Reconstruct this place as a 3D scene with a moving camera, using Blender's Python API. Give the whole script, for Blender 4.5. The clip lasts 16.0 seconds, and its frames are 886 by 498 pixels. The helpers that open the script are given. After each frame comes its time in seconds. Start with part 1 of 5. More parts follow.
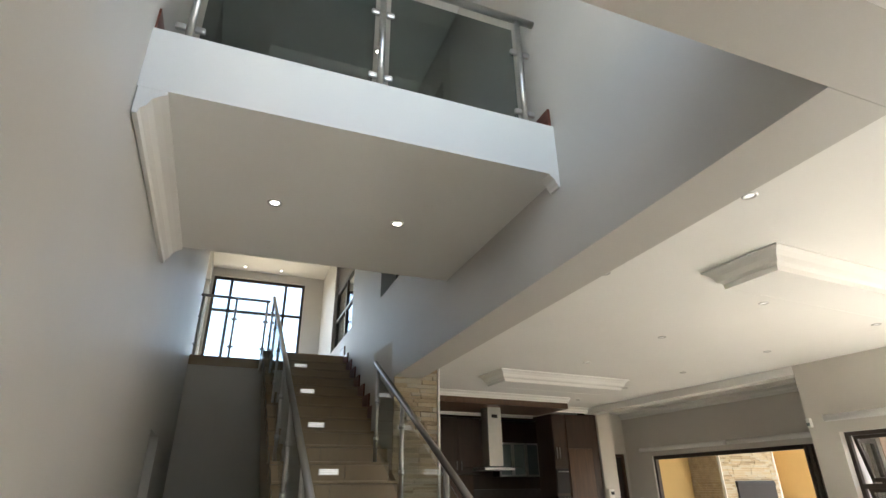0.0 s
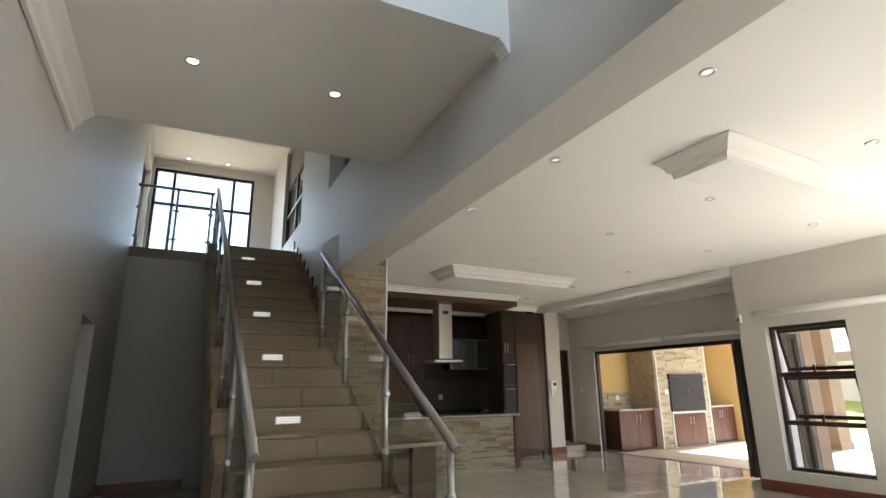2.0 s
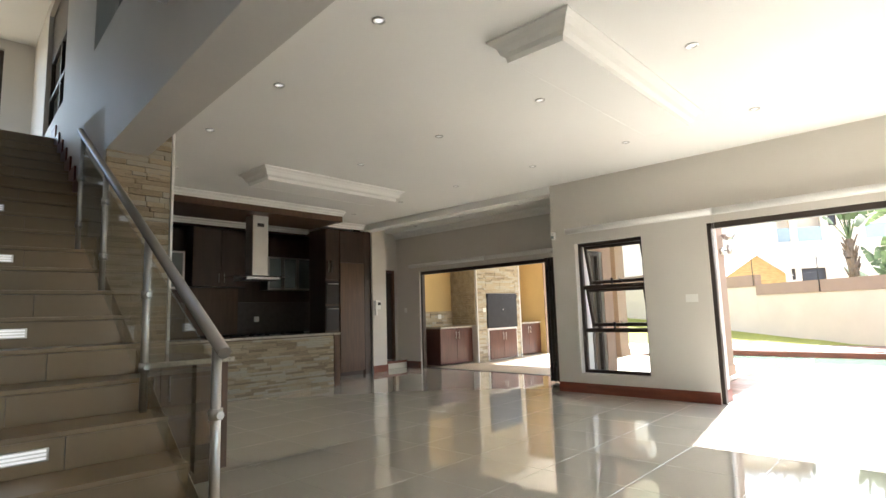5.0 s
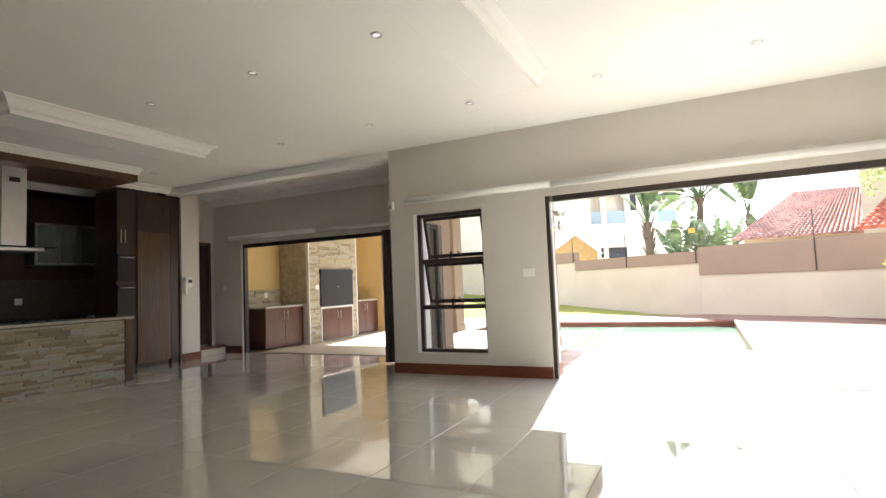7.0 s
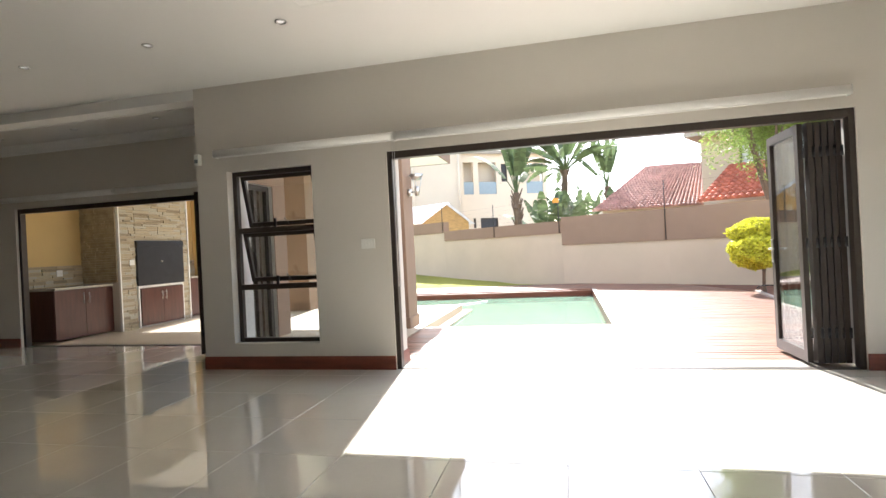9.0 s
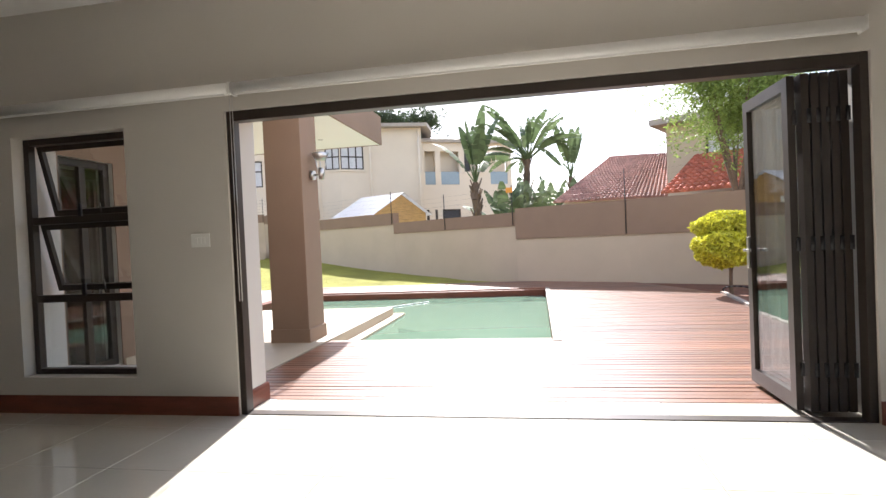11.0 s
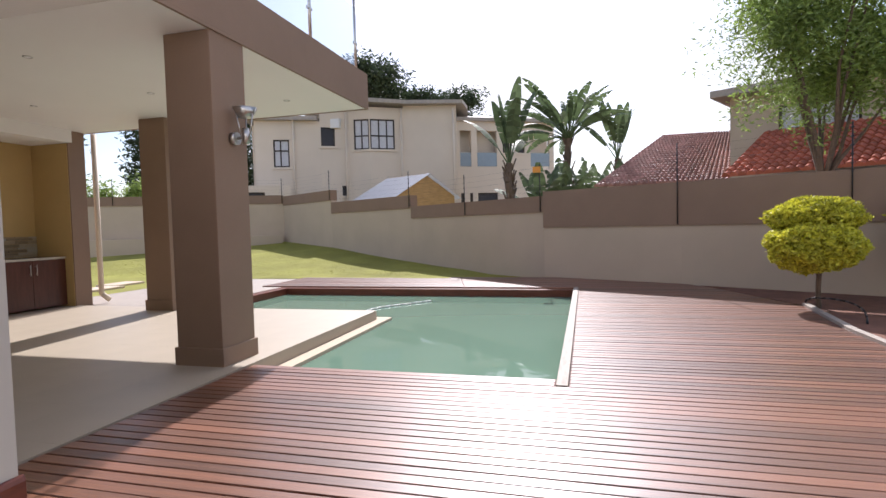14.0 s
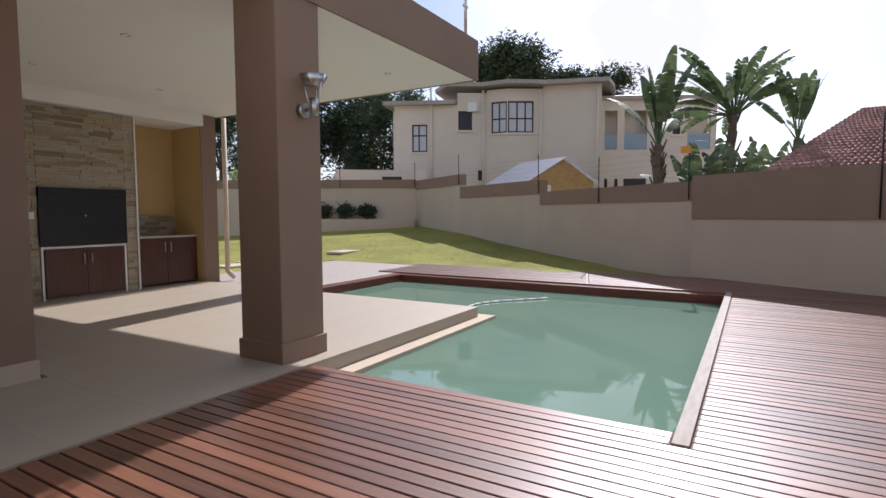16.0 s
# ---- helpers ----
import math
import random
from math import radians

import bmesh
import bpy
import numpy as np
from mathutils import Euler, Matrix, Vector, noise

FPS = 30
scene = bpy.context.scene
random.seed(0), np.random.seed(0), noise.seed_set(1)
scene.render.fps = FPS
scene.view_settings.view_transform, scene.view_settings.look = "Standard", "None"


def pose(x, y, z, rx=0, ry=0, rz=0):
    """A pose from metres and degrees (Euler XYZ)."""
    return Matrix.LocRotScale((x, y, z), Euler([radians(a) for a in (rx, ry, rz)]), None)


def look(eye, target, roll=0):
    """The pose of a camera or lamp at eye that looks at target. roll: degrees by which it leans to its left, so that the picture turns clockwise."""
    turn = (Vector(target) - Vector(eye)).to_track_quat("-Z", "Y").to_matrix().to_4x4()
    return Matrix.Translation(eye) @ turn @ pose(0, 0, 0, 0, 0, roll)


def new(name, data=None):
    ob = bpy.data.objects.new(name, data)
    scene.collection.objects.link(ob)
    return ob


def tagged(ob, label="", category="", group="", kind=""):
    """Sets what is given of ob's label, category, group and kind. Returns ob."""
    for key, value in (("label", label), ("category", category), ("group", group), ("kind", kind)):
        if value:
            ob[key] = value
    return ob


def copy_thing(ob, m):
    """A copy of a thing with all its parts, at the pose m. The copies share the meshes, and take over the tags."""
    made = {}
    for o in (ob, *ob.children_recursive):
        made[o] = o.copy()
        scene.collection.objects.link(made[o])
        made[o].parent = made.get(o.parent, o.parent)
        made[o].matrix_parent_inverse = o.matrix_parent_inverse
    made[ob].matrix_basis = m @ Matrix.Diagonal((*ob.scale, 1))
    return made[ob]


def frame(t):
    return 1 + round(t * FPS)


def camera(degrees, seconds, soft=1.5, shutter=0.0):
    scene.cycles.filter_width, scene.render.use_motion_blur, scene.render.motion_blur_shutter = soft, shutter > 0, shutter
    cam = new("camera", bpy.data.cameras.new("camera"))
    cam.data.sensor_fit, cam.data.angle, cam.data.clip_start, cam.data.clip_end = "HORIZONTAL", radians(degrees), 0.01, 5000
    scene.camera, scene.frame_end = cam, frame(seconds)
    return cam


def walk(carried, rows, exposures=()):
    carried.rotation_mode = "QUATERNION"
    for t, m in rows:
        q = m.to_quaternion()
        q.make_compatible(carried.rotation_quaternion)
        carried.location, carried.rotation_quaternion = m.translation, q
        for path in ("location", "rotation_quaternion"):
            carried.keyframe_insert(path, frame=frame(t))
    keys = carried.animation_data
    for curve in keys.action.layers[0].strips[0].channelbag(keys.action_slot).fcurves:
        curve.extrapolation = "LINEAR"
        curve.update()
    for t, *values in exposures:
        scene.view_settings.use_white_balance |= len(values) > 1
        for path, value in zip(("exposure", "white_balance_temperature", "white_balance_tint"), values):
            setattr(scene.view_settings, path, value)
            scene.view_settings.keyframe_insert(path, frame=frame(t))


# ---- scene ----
cam = camera(79.5, 16.0)
PATH = [
    (0, (0.26, 0.429, 1.519), (1.039, 2.074, 2.348), -0.7),
    (0.5, (0.274, 0.432, 1.493), (1.096, 2.094, 2.241), -0.8),
    (1, (0.313, 0.465, 1.452), (1.181, 2.139, 2.119), -0.7),
    (1.5, (0.395, 0.491, 1.417), (1.305, 2.175, 1.995), -0.5),
    (2, (0.483, 0.578, 1.397), (1.438, 2.261, 1.902), -0.7),
    (2.5, (0.551, 0.612, 1.368), (1.543, 2.292, 1.807), -0.8),
    (3, (0.606, 0.63, 1.348), (1.651, 2.291, 1.729), -0.8),
    (5.3, (1.103, 1.094, 1.202), (2.607, 2.395, 1.421), -1.8),
    (5.5, (1.159, 1.147, 1.2), (2.689, 2.418, 1.406), -1.8),
    (6, (1.293, 1.246, 1.187), (2.927, 2.387, 1.356), -1.9),
    (6.5, (1.466, 1.362, 1.22), (3.206, 2.337, 1.373), -2.1),
    (7, (1.73, 1.399, 1.199), (3.528, 2.266, 1.331), -2.4),
    (7.5, (2.01, 1.42, 1.195), (3.843, 2.216, 1.273), -2.5),
    (8, (2.329, 1.429, 1.188), (4.201, 2.131, 1.237), -2.7),
    (8.5, (2.653, 1.386, 1.192), (4.567, 1.967, 1.213), -2.8),
    (9, (2.988, 1.34, 1.204), (4.936, 1.791, 1.205), -2.9),
    (9.5, (3.364, 1.297, 1.209), (5.329, 1.668, 1.191), -3.0),
    (10, (3.748, 1.199, 1.223), (5.718, 1.541, 1.197), -3.0),
    (10.2, (3.926, 1.116, 1.226), (5.894, 1.469, 1.198), -2.9),
    (12.5, (5.744, 0.734, 1.226), (7.715, 1.07, 1.177), -2.0),
    (13, (6.093, 0.677, 1.23), (8.056, 1.051, 1.161), -1.8),
    (13.5, (6.429, 0.598, 1.243), (8.38, 1.035, 1.164), -1.8),
    (14, (6.739, 0.506, 1.26), (8.669, 1.025, 1.171), -1.5),
    (14.5, (7.102, 0.457, 1.272), (8.998, 1.084, 1.17), -1.1),
    (15, (7.395, 0.411, 1.277), (9.249, 1.155, 1.17), -0.7),
    (15.5, (7.642, 0.371, 1.274), (9.433, 1.252, 1.154), -0.5),
    (16, (7.813, 0.388, 1.26), (9.536, 1.395, 1.127), -0.2),
]
EXPOSURES = [(0, 3.25, 6220, 10), (3, 3.16, 6050, 10), (6, 2.95, 6110, 10), (9, 2.25, 6110, 11), (10, 1.9, 6150, 12), (12.5, 0.98, 5990, 17), (14, 0.55, 5970, 18), (16, 0.18, 5840, 18)]
walk(cam, [(t, look(eye, target, roll)) for t, eye, target, roll in PATH], EXPOSURES)

# ---- light ----
SUN_AZ = math.atan2(0.14, 0.99)
SUN_EL = radians(40.5)
world = bpy.data.worlds.new("sky")
scene.world = world
world.use_nodes = True
wn = world.node_tree.nodes
sky = wn.new("ShaderNodeTexSky")
sky.sky_type = "NISHITA"
sky.sun_disc = False
sky.sun_elevation = SUN_EL
sky.sun_rotation = math.pi / 2 - SUN_AZ
sky.dust_density = 1.4
wco, wno, wra, wmx = [wn.new(k) for k in ("ShaderNodeTexCoord", "ShaderNodeTexNoise", "ShaderNodeValToRGB", "ShaderNodeMixRGB")]
wno.inputs["Scale"].default_value = 2.6
wno.inputs["Detail"].default_value = 6
wra.color_ramp.elements[0].position, wra.color_ramp.elements[1].position = 0.47, 0.64
wmx.inputs[2].default_value = (7.6, 7.5, 7.4, 1)
wl = world.node_tree.links
wl.new(wco.outputs["Generated"], wno.inputs["Vector"])
wl.new(wno.outputs[0], wra.inputs[0])
wl.new(wra.outputs[0], wmx.inputs[0])
wl.new(sky.outputs[0], wmx.inputs[1])
wl.new(wmx.outputs[0], wn["Background"].inputs[0])
wn["Background"].inputs[1].default_value = 0.115
sun = new("sun", bpy.data.lights.new("sun", "SUN"))
sun.data.energy = 5.0
sun.data.angle = radians(0.6)
sun.data.color = (1.0, 0.95, 0.87)
sun.matrix_world = look((0, 0, 30), (-math.cos(SUN_AZ) * math.cos(SUN_EL), -math.sin(SUN_AZ) * math.cos(SUN_EL), 30 - math.sin(SUN_EL)))


# ---- materials ----
def mat(name, color, rough=0.5, metal=0.0, vary=0.12, scale=6.0, fine=60.0, bump=0.15, island=0.0, obj=0.0, spec=0.5, stretch=(1, 1, 1), coat=0.0):
    m = bpy.data.materials.new(name)
    m.use_nodes = True
    nt = m.node_tree
    n, ln = nt.nodes, nt.links
    b = n["Principled BSDF"]
    b.inputs["Roughness"].default_value = rough
    b.inputs["Metallic"].default_value = metal
    b.inputs["Specular IOR Level"].default_value = spec
    b.inputs["Coat Weight"].default_value = coat
    tc = n.new("ShaderNodeTexCoord")
    mp = n.new("ShaderNodeMapping")
    mp.inputs["Scale"].default_value = stretch
    ln.new(tc.outputs["Object"], mp.inputs[0])
    big, small = n.new("ShaderNodeTexNoise"), n.new("ShaderNodeTexNoise")
    for t, sc in ((big, scale), (small, fine)):
        t.inputs["Scale"].default_value = sc
        t.inputs["Detail"].default_value = 5
        ln.new(mp.outputs[0], t.inputs["Vector"])
    mix = n.new("ShaderNodeMath")
    mix.operation = "MULTIPLY_ADD"
    ln.new(small.outputs[0], mix.inputs[0])
    mix.inputs[1].default_value = 0.4
    ln.new(big.outputs[0], mix.inputs[2])
    val = mix.outputs[0]
    for amount, node, out in ((island, "ShaderNodeNewGeometry", "Random Per Island"), (obj, "ShaderNodeObjectInfo", "Random")):
        if amount:
            r = n.new(node)
            ma = n.new("ShaderNodeMath")
            ma.operation = "MULTIPLY_ADD"
            ln.new(r.outputs[out], ma.inputs[0])
            ma.inputs[1].default_value = amount
            ln.new(val, ma.inputs[2])
            su = n.new("ShaderNodeMath")
            su.operation = "SUBTRACT"
            ln.new(ma.outputs[0], su.inputs[0])
            su.inputs[1].default_value = amount / 2
            val = su.outputs[0]
    ramp = n.new("ShaderNodeValToRGB")
    lo, hi = [tuple(max(0, min(1, c * f)) for c in color) + (1,) for f in (1 - vary, 1 + vary)]
    ramp.color_ramp.elements[0].position, ramp.color_ramp.elements[0].color = 0.4, lo
    ramp.color_ramp.elements[1].position, ramp.color_ramp.elements[1].color = 1.0, hi
    ln.new(val, ramp.inputs[0])
    ln.new(ramp.outputs[0], b.inputs["Base Color"])
    if bump:
        bp = n.new("ShaderNodeBump")
        bp.inputs["Strength"].default_value = bump
        bp.inputs["Distance"].default_value = 0.003
        ln.new(small.outputs[0], bp.inputs["Height"])
        ln.new(bp.outputs[0], b.inputs["Normal"])
    return m


def ramp2(m, stops):
    """Other colours for the ramp of a material made by mat()."""
    r = next(x for x in m.node_tree.nodes if x.type == "VALTORGB").color_ramp
    while len(r.elements) < len(stops):
        r.elements.new(0.5)
    for e, (p, c) in zip(r.elements, stops):
        e.position, e.color = p, (*c, 1)
    return m


def glow(name, color, strength):
    m = bpy.data.materials.new(name)
    m.use_nodes = True
    b = m.node_tree.nodes["Principled BSDF"]
    b.inputs["Emission Color"].default_value = (*color, 1)
    b.inputs["Emission Strength"].default_value = strength
    return m


def glass_mat(name, tint, gloss=0.08):
    m = bpy.data.materials.new(name)
    m.use_nodes = True
    n, ln = m.node_tree.nodes, m.node_tree.links
    tr, gl, mx, lw, pw, ad = [n.new(k) for k in ("ShaderNodeBsdfTransparent", "ShaderNodeBsdfGlossy", "ShaderNodeMixShader", "ShaderNodeLayerWeight", "ShaderNodeMath", "ShaderNodeMath")]
    tr.inputs[0].default_value = (*tint, 1)
    gl.inputs["Roughness"].default_value = 0.0
    pw.operation, ad.operation = "POWER", "MULTIPLY_ADD"
    pw.inputs[1].default_value = 4.0
    ad.inputs[1].default_value = 0.9
    ad.inputs[2].default_value = gloss
    ad.use_clamp = True
    ln.new(lw.outputs["Facing"], pw.inputs[0])
    ln.new(pw.outputs[0], ad.inputs[0])
    ln.new(ad.outputs[0], mx.inputs[0])
    ln.new(tr.outputs[0], mx.inputs[1])
    ln.new(gl.outputs[0], mx.inputs[2])
    ln.new(mx.outputs[0], n["Material Output"].inputs[0])
    return m


WALL = mat("wall_paint", (0.62, 0.585, 0.53), 0.65, vary=0.03, scale=1.5, fine=120, bump=0.05)
WALLG = mat("hall_paint", (0.60, 0.575, 0.54), 0.5, vary=0.03, scale=1.5, fine=120, bump=0.04)
CEIL = mat("ceiling_paint", (0.86, 0.85, 0.82), 0.7, vary=0.02, scale=1.0, fine=90, bump=0.03)
WHITE = mat("white_gloss", (0.80, 0.79, 0.76), 0.35, vary=0.03, bump=0.03)
TILE = mat("porcelain_tile", (0.59, 0.56, 0.485), 0.045, vary=0.04, scale=2.0, fine=30, coat=0.6, spec=0.6, bump=0.0, obj=0.12)
GROUT = mat("grout", (0.42, 0.395, 0.345), 0.8)
STEPM = mat("stair_tile", (0.255, 0.185, 0.105), 0.32, vary=0.07, scale=3, fine=25, bump=0.03, obj=0.2)
PATIO = mat("patio_tile", (0.40, 0.335, 0.25), 0.5, vary=0.05, scale=1.5, fine=60, bump=0.05, obj=0.03)
SKIRT = mat("mahogany_skirting", (0.16, 0.045, 0.026), 0.3, vary=0.35, scale=3, fine=40, bump=0.05, stretch=(1, 1, 6))
STONE = mat("ledge_stone", (0.42, 0.36, 0.26), 0.85, vary=0.25, scale=9, fine=70, bump=0.5, obj=0.9)
ramp2(STONE, [(0.15, (0.19, 0.15, 0.10)), (0.5, (0.32, 0.265, 0.18)), (0.75, (0.42, 0.345, 0.23)), (1.0, (0.40, 0.37, 0.30))])
DARKW = mat("dark_wenge", (0.045, 0.026, 0.018), 0.32, vary=0.35, scale=2, fine=30, bump=0.05, stretch=(8, 8, 1))
BROWNW = mat("walnut_panel", (0.092, 0.05, 0.027), 0.38, vary=0.35, scale=2, fine=24, bump=0.05, stretch=(9, 9, 1))
REDW = mat("red_mahogany", (0.085, 0.032, 0.022), 0.3, vary=0.35, scale=2, fine=24, bump=0.05, stretch=(9, 9, 1))
GRANITE = mat("granite_top", (0.45, 0.41, 0.34), 0.12, vary=0.5, scale=60, fine=240, bump=0)
GRANITED = mat("dark_granite", (0.03, 0.028, 0.026), 0.1, vary=0.6, scale=80, fine=240, bump=0)
BACKSPL = mat("dark_backsplash", (0.06, 0.05, 0.042), 0.3, vary=0.4, scale=12, fine=60, island=0.5)
STEEL = mat("brushed_steel", (0.55, 0.54, 0.52), 0.28, 1.0, vary=0.06, fine=90, bump=0.03)
RAILM = mat("rail_steel", (0.34, 0.32, 0.30), 0.32, 1.0, vary=0.06, fine=90, bump=0.03)
FRAME = mat("bronze_aluminium", (0.05, 0.039, 0.032), 0.38, 0.35, vary=0.15, bump=0.02)
GLASS = glass_mat("clear_glass", (0.93, 0.95, 0.94))
GLASST = glass_mat("tinted_glass", (0.50, 0.55, 0.55))
PLASTIC = mat("white_plastic", (0.78, 0.77, 0.73), 0.4, vary=0.02, bump=0)
# metal fittings; also the painted shade below the deck boards
BLACKM = mat("black_metal_gap_shade", (0.018, 0.018, 0.02), 0.4, 0.3, vary=0.3, bump=0.05)
FROST = mat("frosted_pane", (0.17, 0.20, 0.20), 0.25, vary=0.05, bump=0)
TAUPE = mat("taupe_render", (0.268, 0.178, 0.12), 0.85, vary=0.08, scale=2, fine=90, bump=0.35)
BEIGE = mat("beige_render", (0.53, 0.43, 0.315), 0.88, vary=0.07, scale=1.2, fine=80, bump=0.35)
OCHRE = mat("ochre_render", (0.54, 0.385, 0.165), 0.85, vary=0.06, scale=2, fine=90, bump=0.3)
CREAMX = mat("cream_render", (0.70, 0.605, 0.48), 0.88, vary=0.06, scale=0.6, fine=30, bump=0.2)
DECKW = mat("hardwood_deck", (0.165, 0.068, 0.037), 0.36, spec=0.95, vary=0.5, scale=5, fine=40, bump=0.25, stretch=(8, 1, 8), obj=0.5)
COPING = mat("weathered_timber", (0.33, 0.28, 0.23), 0.7, vary=0.2, scale=5, fine=40, bump=0.3, stretch=(1, 6, 1))
POOLIN = mat("pool_plaster", (0.20, 0.36, 0.28), 0.7, vary=0.2, scale=1.2, fine=20, bump=0.1)
GRASSM = mat("lawn", (0.33, 0.32, 0.06), 0.95, vary=0.3, scale=0.7, fine=60, bump=1.0)
SOILM = mat("red_soil", (0.17, 0.075, 0.045), 0.95, vary=0.35, scale=4, fine=50, bump=0.8)
EARTH = mat("ground_earth", (0.22, 0.17, 0.11), 0.95, vary=0.2, scale=0.3, fine=4, bump=0.3)
BARK = mat("bark", (0.13, 0.09, 0.06), 0.9, vary=0.4, scale=6, fine=40, bump=0.8, stretch=(3, 3, 1))
LEAF = mat("tree_leaf", (0.22, 0.30, 0.07), 0.55, vary=0.35, scale=1.5, fine=10, bump=0, island=0.8)
LEAFY = mat("golden_leaf", (0.60, 0.58, 0.05), 0.6, vary=0.3, scale=2, fine=10, bump=0, island=0.9)
LEAFD = mat("dark_leaf", (0.05, 0.075, 0.032), 0.65, vary=0.35, scale=0.6, fine=6, bump=0, island=0.8)
PALM = mat("strelitzia_leaf", (0.10, 0.14, 0.062), 0.62, vary=0.35, scale=2, fine=12, bump=0.1, island=0.6)
ROOFT = mat("terracotta_tile", (0.42, 0.13, 0.075), 0.9, vary=0.25, scale=0.8, fine=8, bump=0.2, island=0.6)
ROOFG = mat("brown_tile", (0.37, 0.2, 0.165), 0.7, vary=0.25, scale=0.8, fine=8, bump=0.2, island=0.6)
ROOFD = mat("grey_roof", (0.38, 0.335, 0.285), 0.7, vary=0.15)
ZINC = mat("zinc_sheet", (0.55, 0.56, 0.58), 0.4, 0.6, vary=0.1)
SHEDW = mat("shed_timber", (0.48, 0.29, 0.12), 0.7, vary=0.25, scale=3, fine=30, stretch=(1, 1, 6))
CURTAIN = mat("curtain", (0.60, 0.60, 0.61), 0.9, vary=0.1)
DARKIN = mat("dark_room", (0.05, 0.05, 0.055), 0.8)
REDTAG = mat("red_plastic", (0.5, 0.03, 0.03), 0.4, bump=0)
ORANGEP = mat("orange_sign", (0.75, 0.30, 0.03), 0.5, bump=0)
LAMPON = glow("lamp_glow", (1.0, 0.93, 0.82), 2.0)
LAMPDIM = glow("lamp_dim", (1.0, 0.95, 0.88), 0.12)
LAMPSTEP = glow("step_glow", (1.0, 0.96, 0.9), 0.08)
WATER = bpy.data.materials.new("pool_water")
WATER.use_nodes = True
_b = WATER.node_tree.nodes["Principled BSDF"]
_b.inputs["Base Color"].default_value = (0.15, 0.24, 0.175, 1)
_b.inputs["Roughness"].default_value = 0.02
_b.inputs["IOR"].default_value = 1.33
_w = WATER.node_tree.nodes.new("ShaderNodeTexNoise")
_w.inputs["Scale"].default_value = 0.35
_p = WATER.node_tree.nodes.new("ShaderNodeBump")
_p.inputs["Strength"].default_value = 0.06
_p.inputs["Distance"].default_value = 0.05
WATER.node_tree.links.new(_w.outputs[0], _p.inputs["Height"])
WATER.node_tree.links.new(_p.outputs[0], _b.inputs["Normal"])



def backlit(m, amount):
    """Let daylight through the leaves of a material made by mat()."""
    n, ln = m.node_tree.nodes, m.node_tree.links
    tr, mx = n.new("ShaderNodeBsdfTranslucent"), n.new("ShaderNodeMixShader")
    ln.new(next(x for x in n if x.type == "VALTORGB").outputs[0], tr.inputs[0])
    mx.inputs[0].default_value = amount
    ln.new(n["Principled BSDF"].outputs[0], mx.inputs[1])
    ln.new(tr.outputs[0], mx.inputs[2])
    ln.new(mx.outputs[0], n["Material Output"].inputs[0])


for m_, f_ in ((LEAF, 0.45), (LEAFY, 0.3), (LEAFD, 0.25), (PALM, 0.3), (GRASSM, 0.3)):
    backlit(m_, f_)

# ---- builders ----
PIVOT = Matrix.Translation((2.05, 2, 0))
WING = PIVOT @ Matrix.Rotation(radians(-4.0), 4, "Z") @ PIVOT.inverted()
FLIGHT = PIVOT @ Matrix.Rotation(radians(-3.0), 4, "Z") @ PIVOT.inverted()
STRAIGHT = Matrix.Identity(4)
lay = {"m": STRAIGHT}
base = {}


def box(bm, x0, x1, y0, y1, z0, z1, bevel=0.0):
    m = Matrix.Translation(((x0 + x1) / 2, (y0 + y1) / 2, (z0 + z1) / 2)) @ Matrix.Diagonal((abs(x1 - x0), abs(y1 - y0), abs(z1 - z0), 1))
    tmp = bmesh.new() if bevel else bm
    r = bmesh.ops.create_cube(tmp, size=1, matrix=m)
    if bevel:
        bmesh.ops.bevel(tmp, geom=tmp.edges[:], offset=bevel, segments=2, affect="EDGES", profile=0.6)
        me = bpy.data.meshes.new("tmp")
        tmp.to_mesh(me)
        tmp.free()
        bm.from_mesh(me)
        bpy.data.meshes.remove(me)
    return bm


def B(*a, **k):
    return box(bmesh.new(), *a, **k)


def tube(bm, p, q, r, r2=None, seg=14, cap=True):
    p, q = Vector(p), Vector(q)
    d = q - p
    m = Matrix.Translation((p + q) / 2) @ d.to_track_quat("Z", "Y").to_matrix().to_4x4()
    res = bmesh.ops.create_cone(bm, cap_ends=cap, segments=seg, radius1=r, radius2=r if r2 is None else r2, depth=d.length, matrix=m)
    for f in {f for v in res["verts"] for f in v.link_faces}:
        f.smooth = len(f.verts) == 4
    return bm


def T(*a, **k):
    return tube(bmesh.new(), *a, **k)


def sweep(bm, profile, p, q, up=(0, 0, 1), cap=True):
    """A straight moulding from p to q: profile in (out, up), out lies to the right of the way."""
    p, q = Vector(p), Vector(q)
    side = (q - p).normalized().cross(Vector(up))
    rings = [[bm.verts.new(e + side * a + Vector(up) * b) for a, b in profile] for e in (p, q)]
    n = len(profile)
    for i in range(n):
        bm.faces.new((rings[0][i], rings[0][(i + 1) % n], rings[1][(i + 1) % n], rings[1][i]))
    if cap:
        bm.faces.new(rings[0])
        bm.faces.new(rings[1][::-1])
    bmesh.ops.recalc_face_normals(bm, faces=bm.faces[:])
    return bm


def prism(bm, pts, z0, z1):
    """An upright solid over the outline pts."""
    lo, hi = [bm.verts.new((x, y, z0)) for x, y in pts], [bm.verts.new((x, y, z1)) for x, y in pts]
    n = len(pts)
    for i in range(n):
        bm.faces.new((lo[i], lo[(i + 1) % n], hi[(i + 1) % n], hi[i]))
    bm.faces.new(hi)
    bm.faces.new(lo[::-1])
    bmesh.ops.recalc_face_normals(bm, faces=bm.faces[:])
    return bm


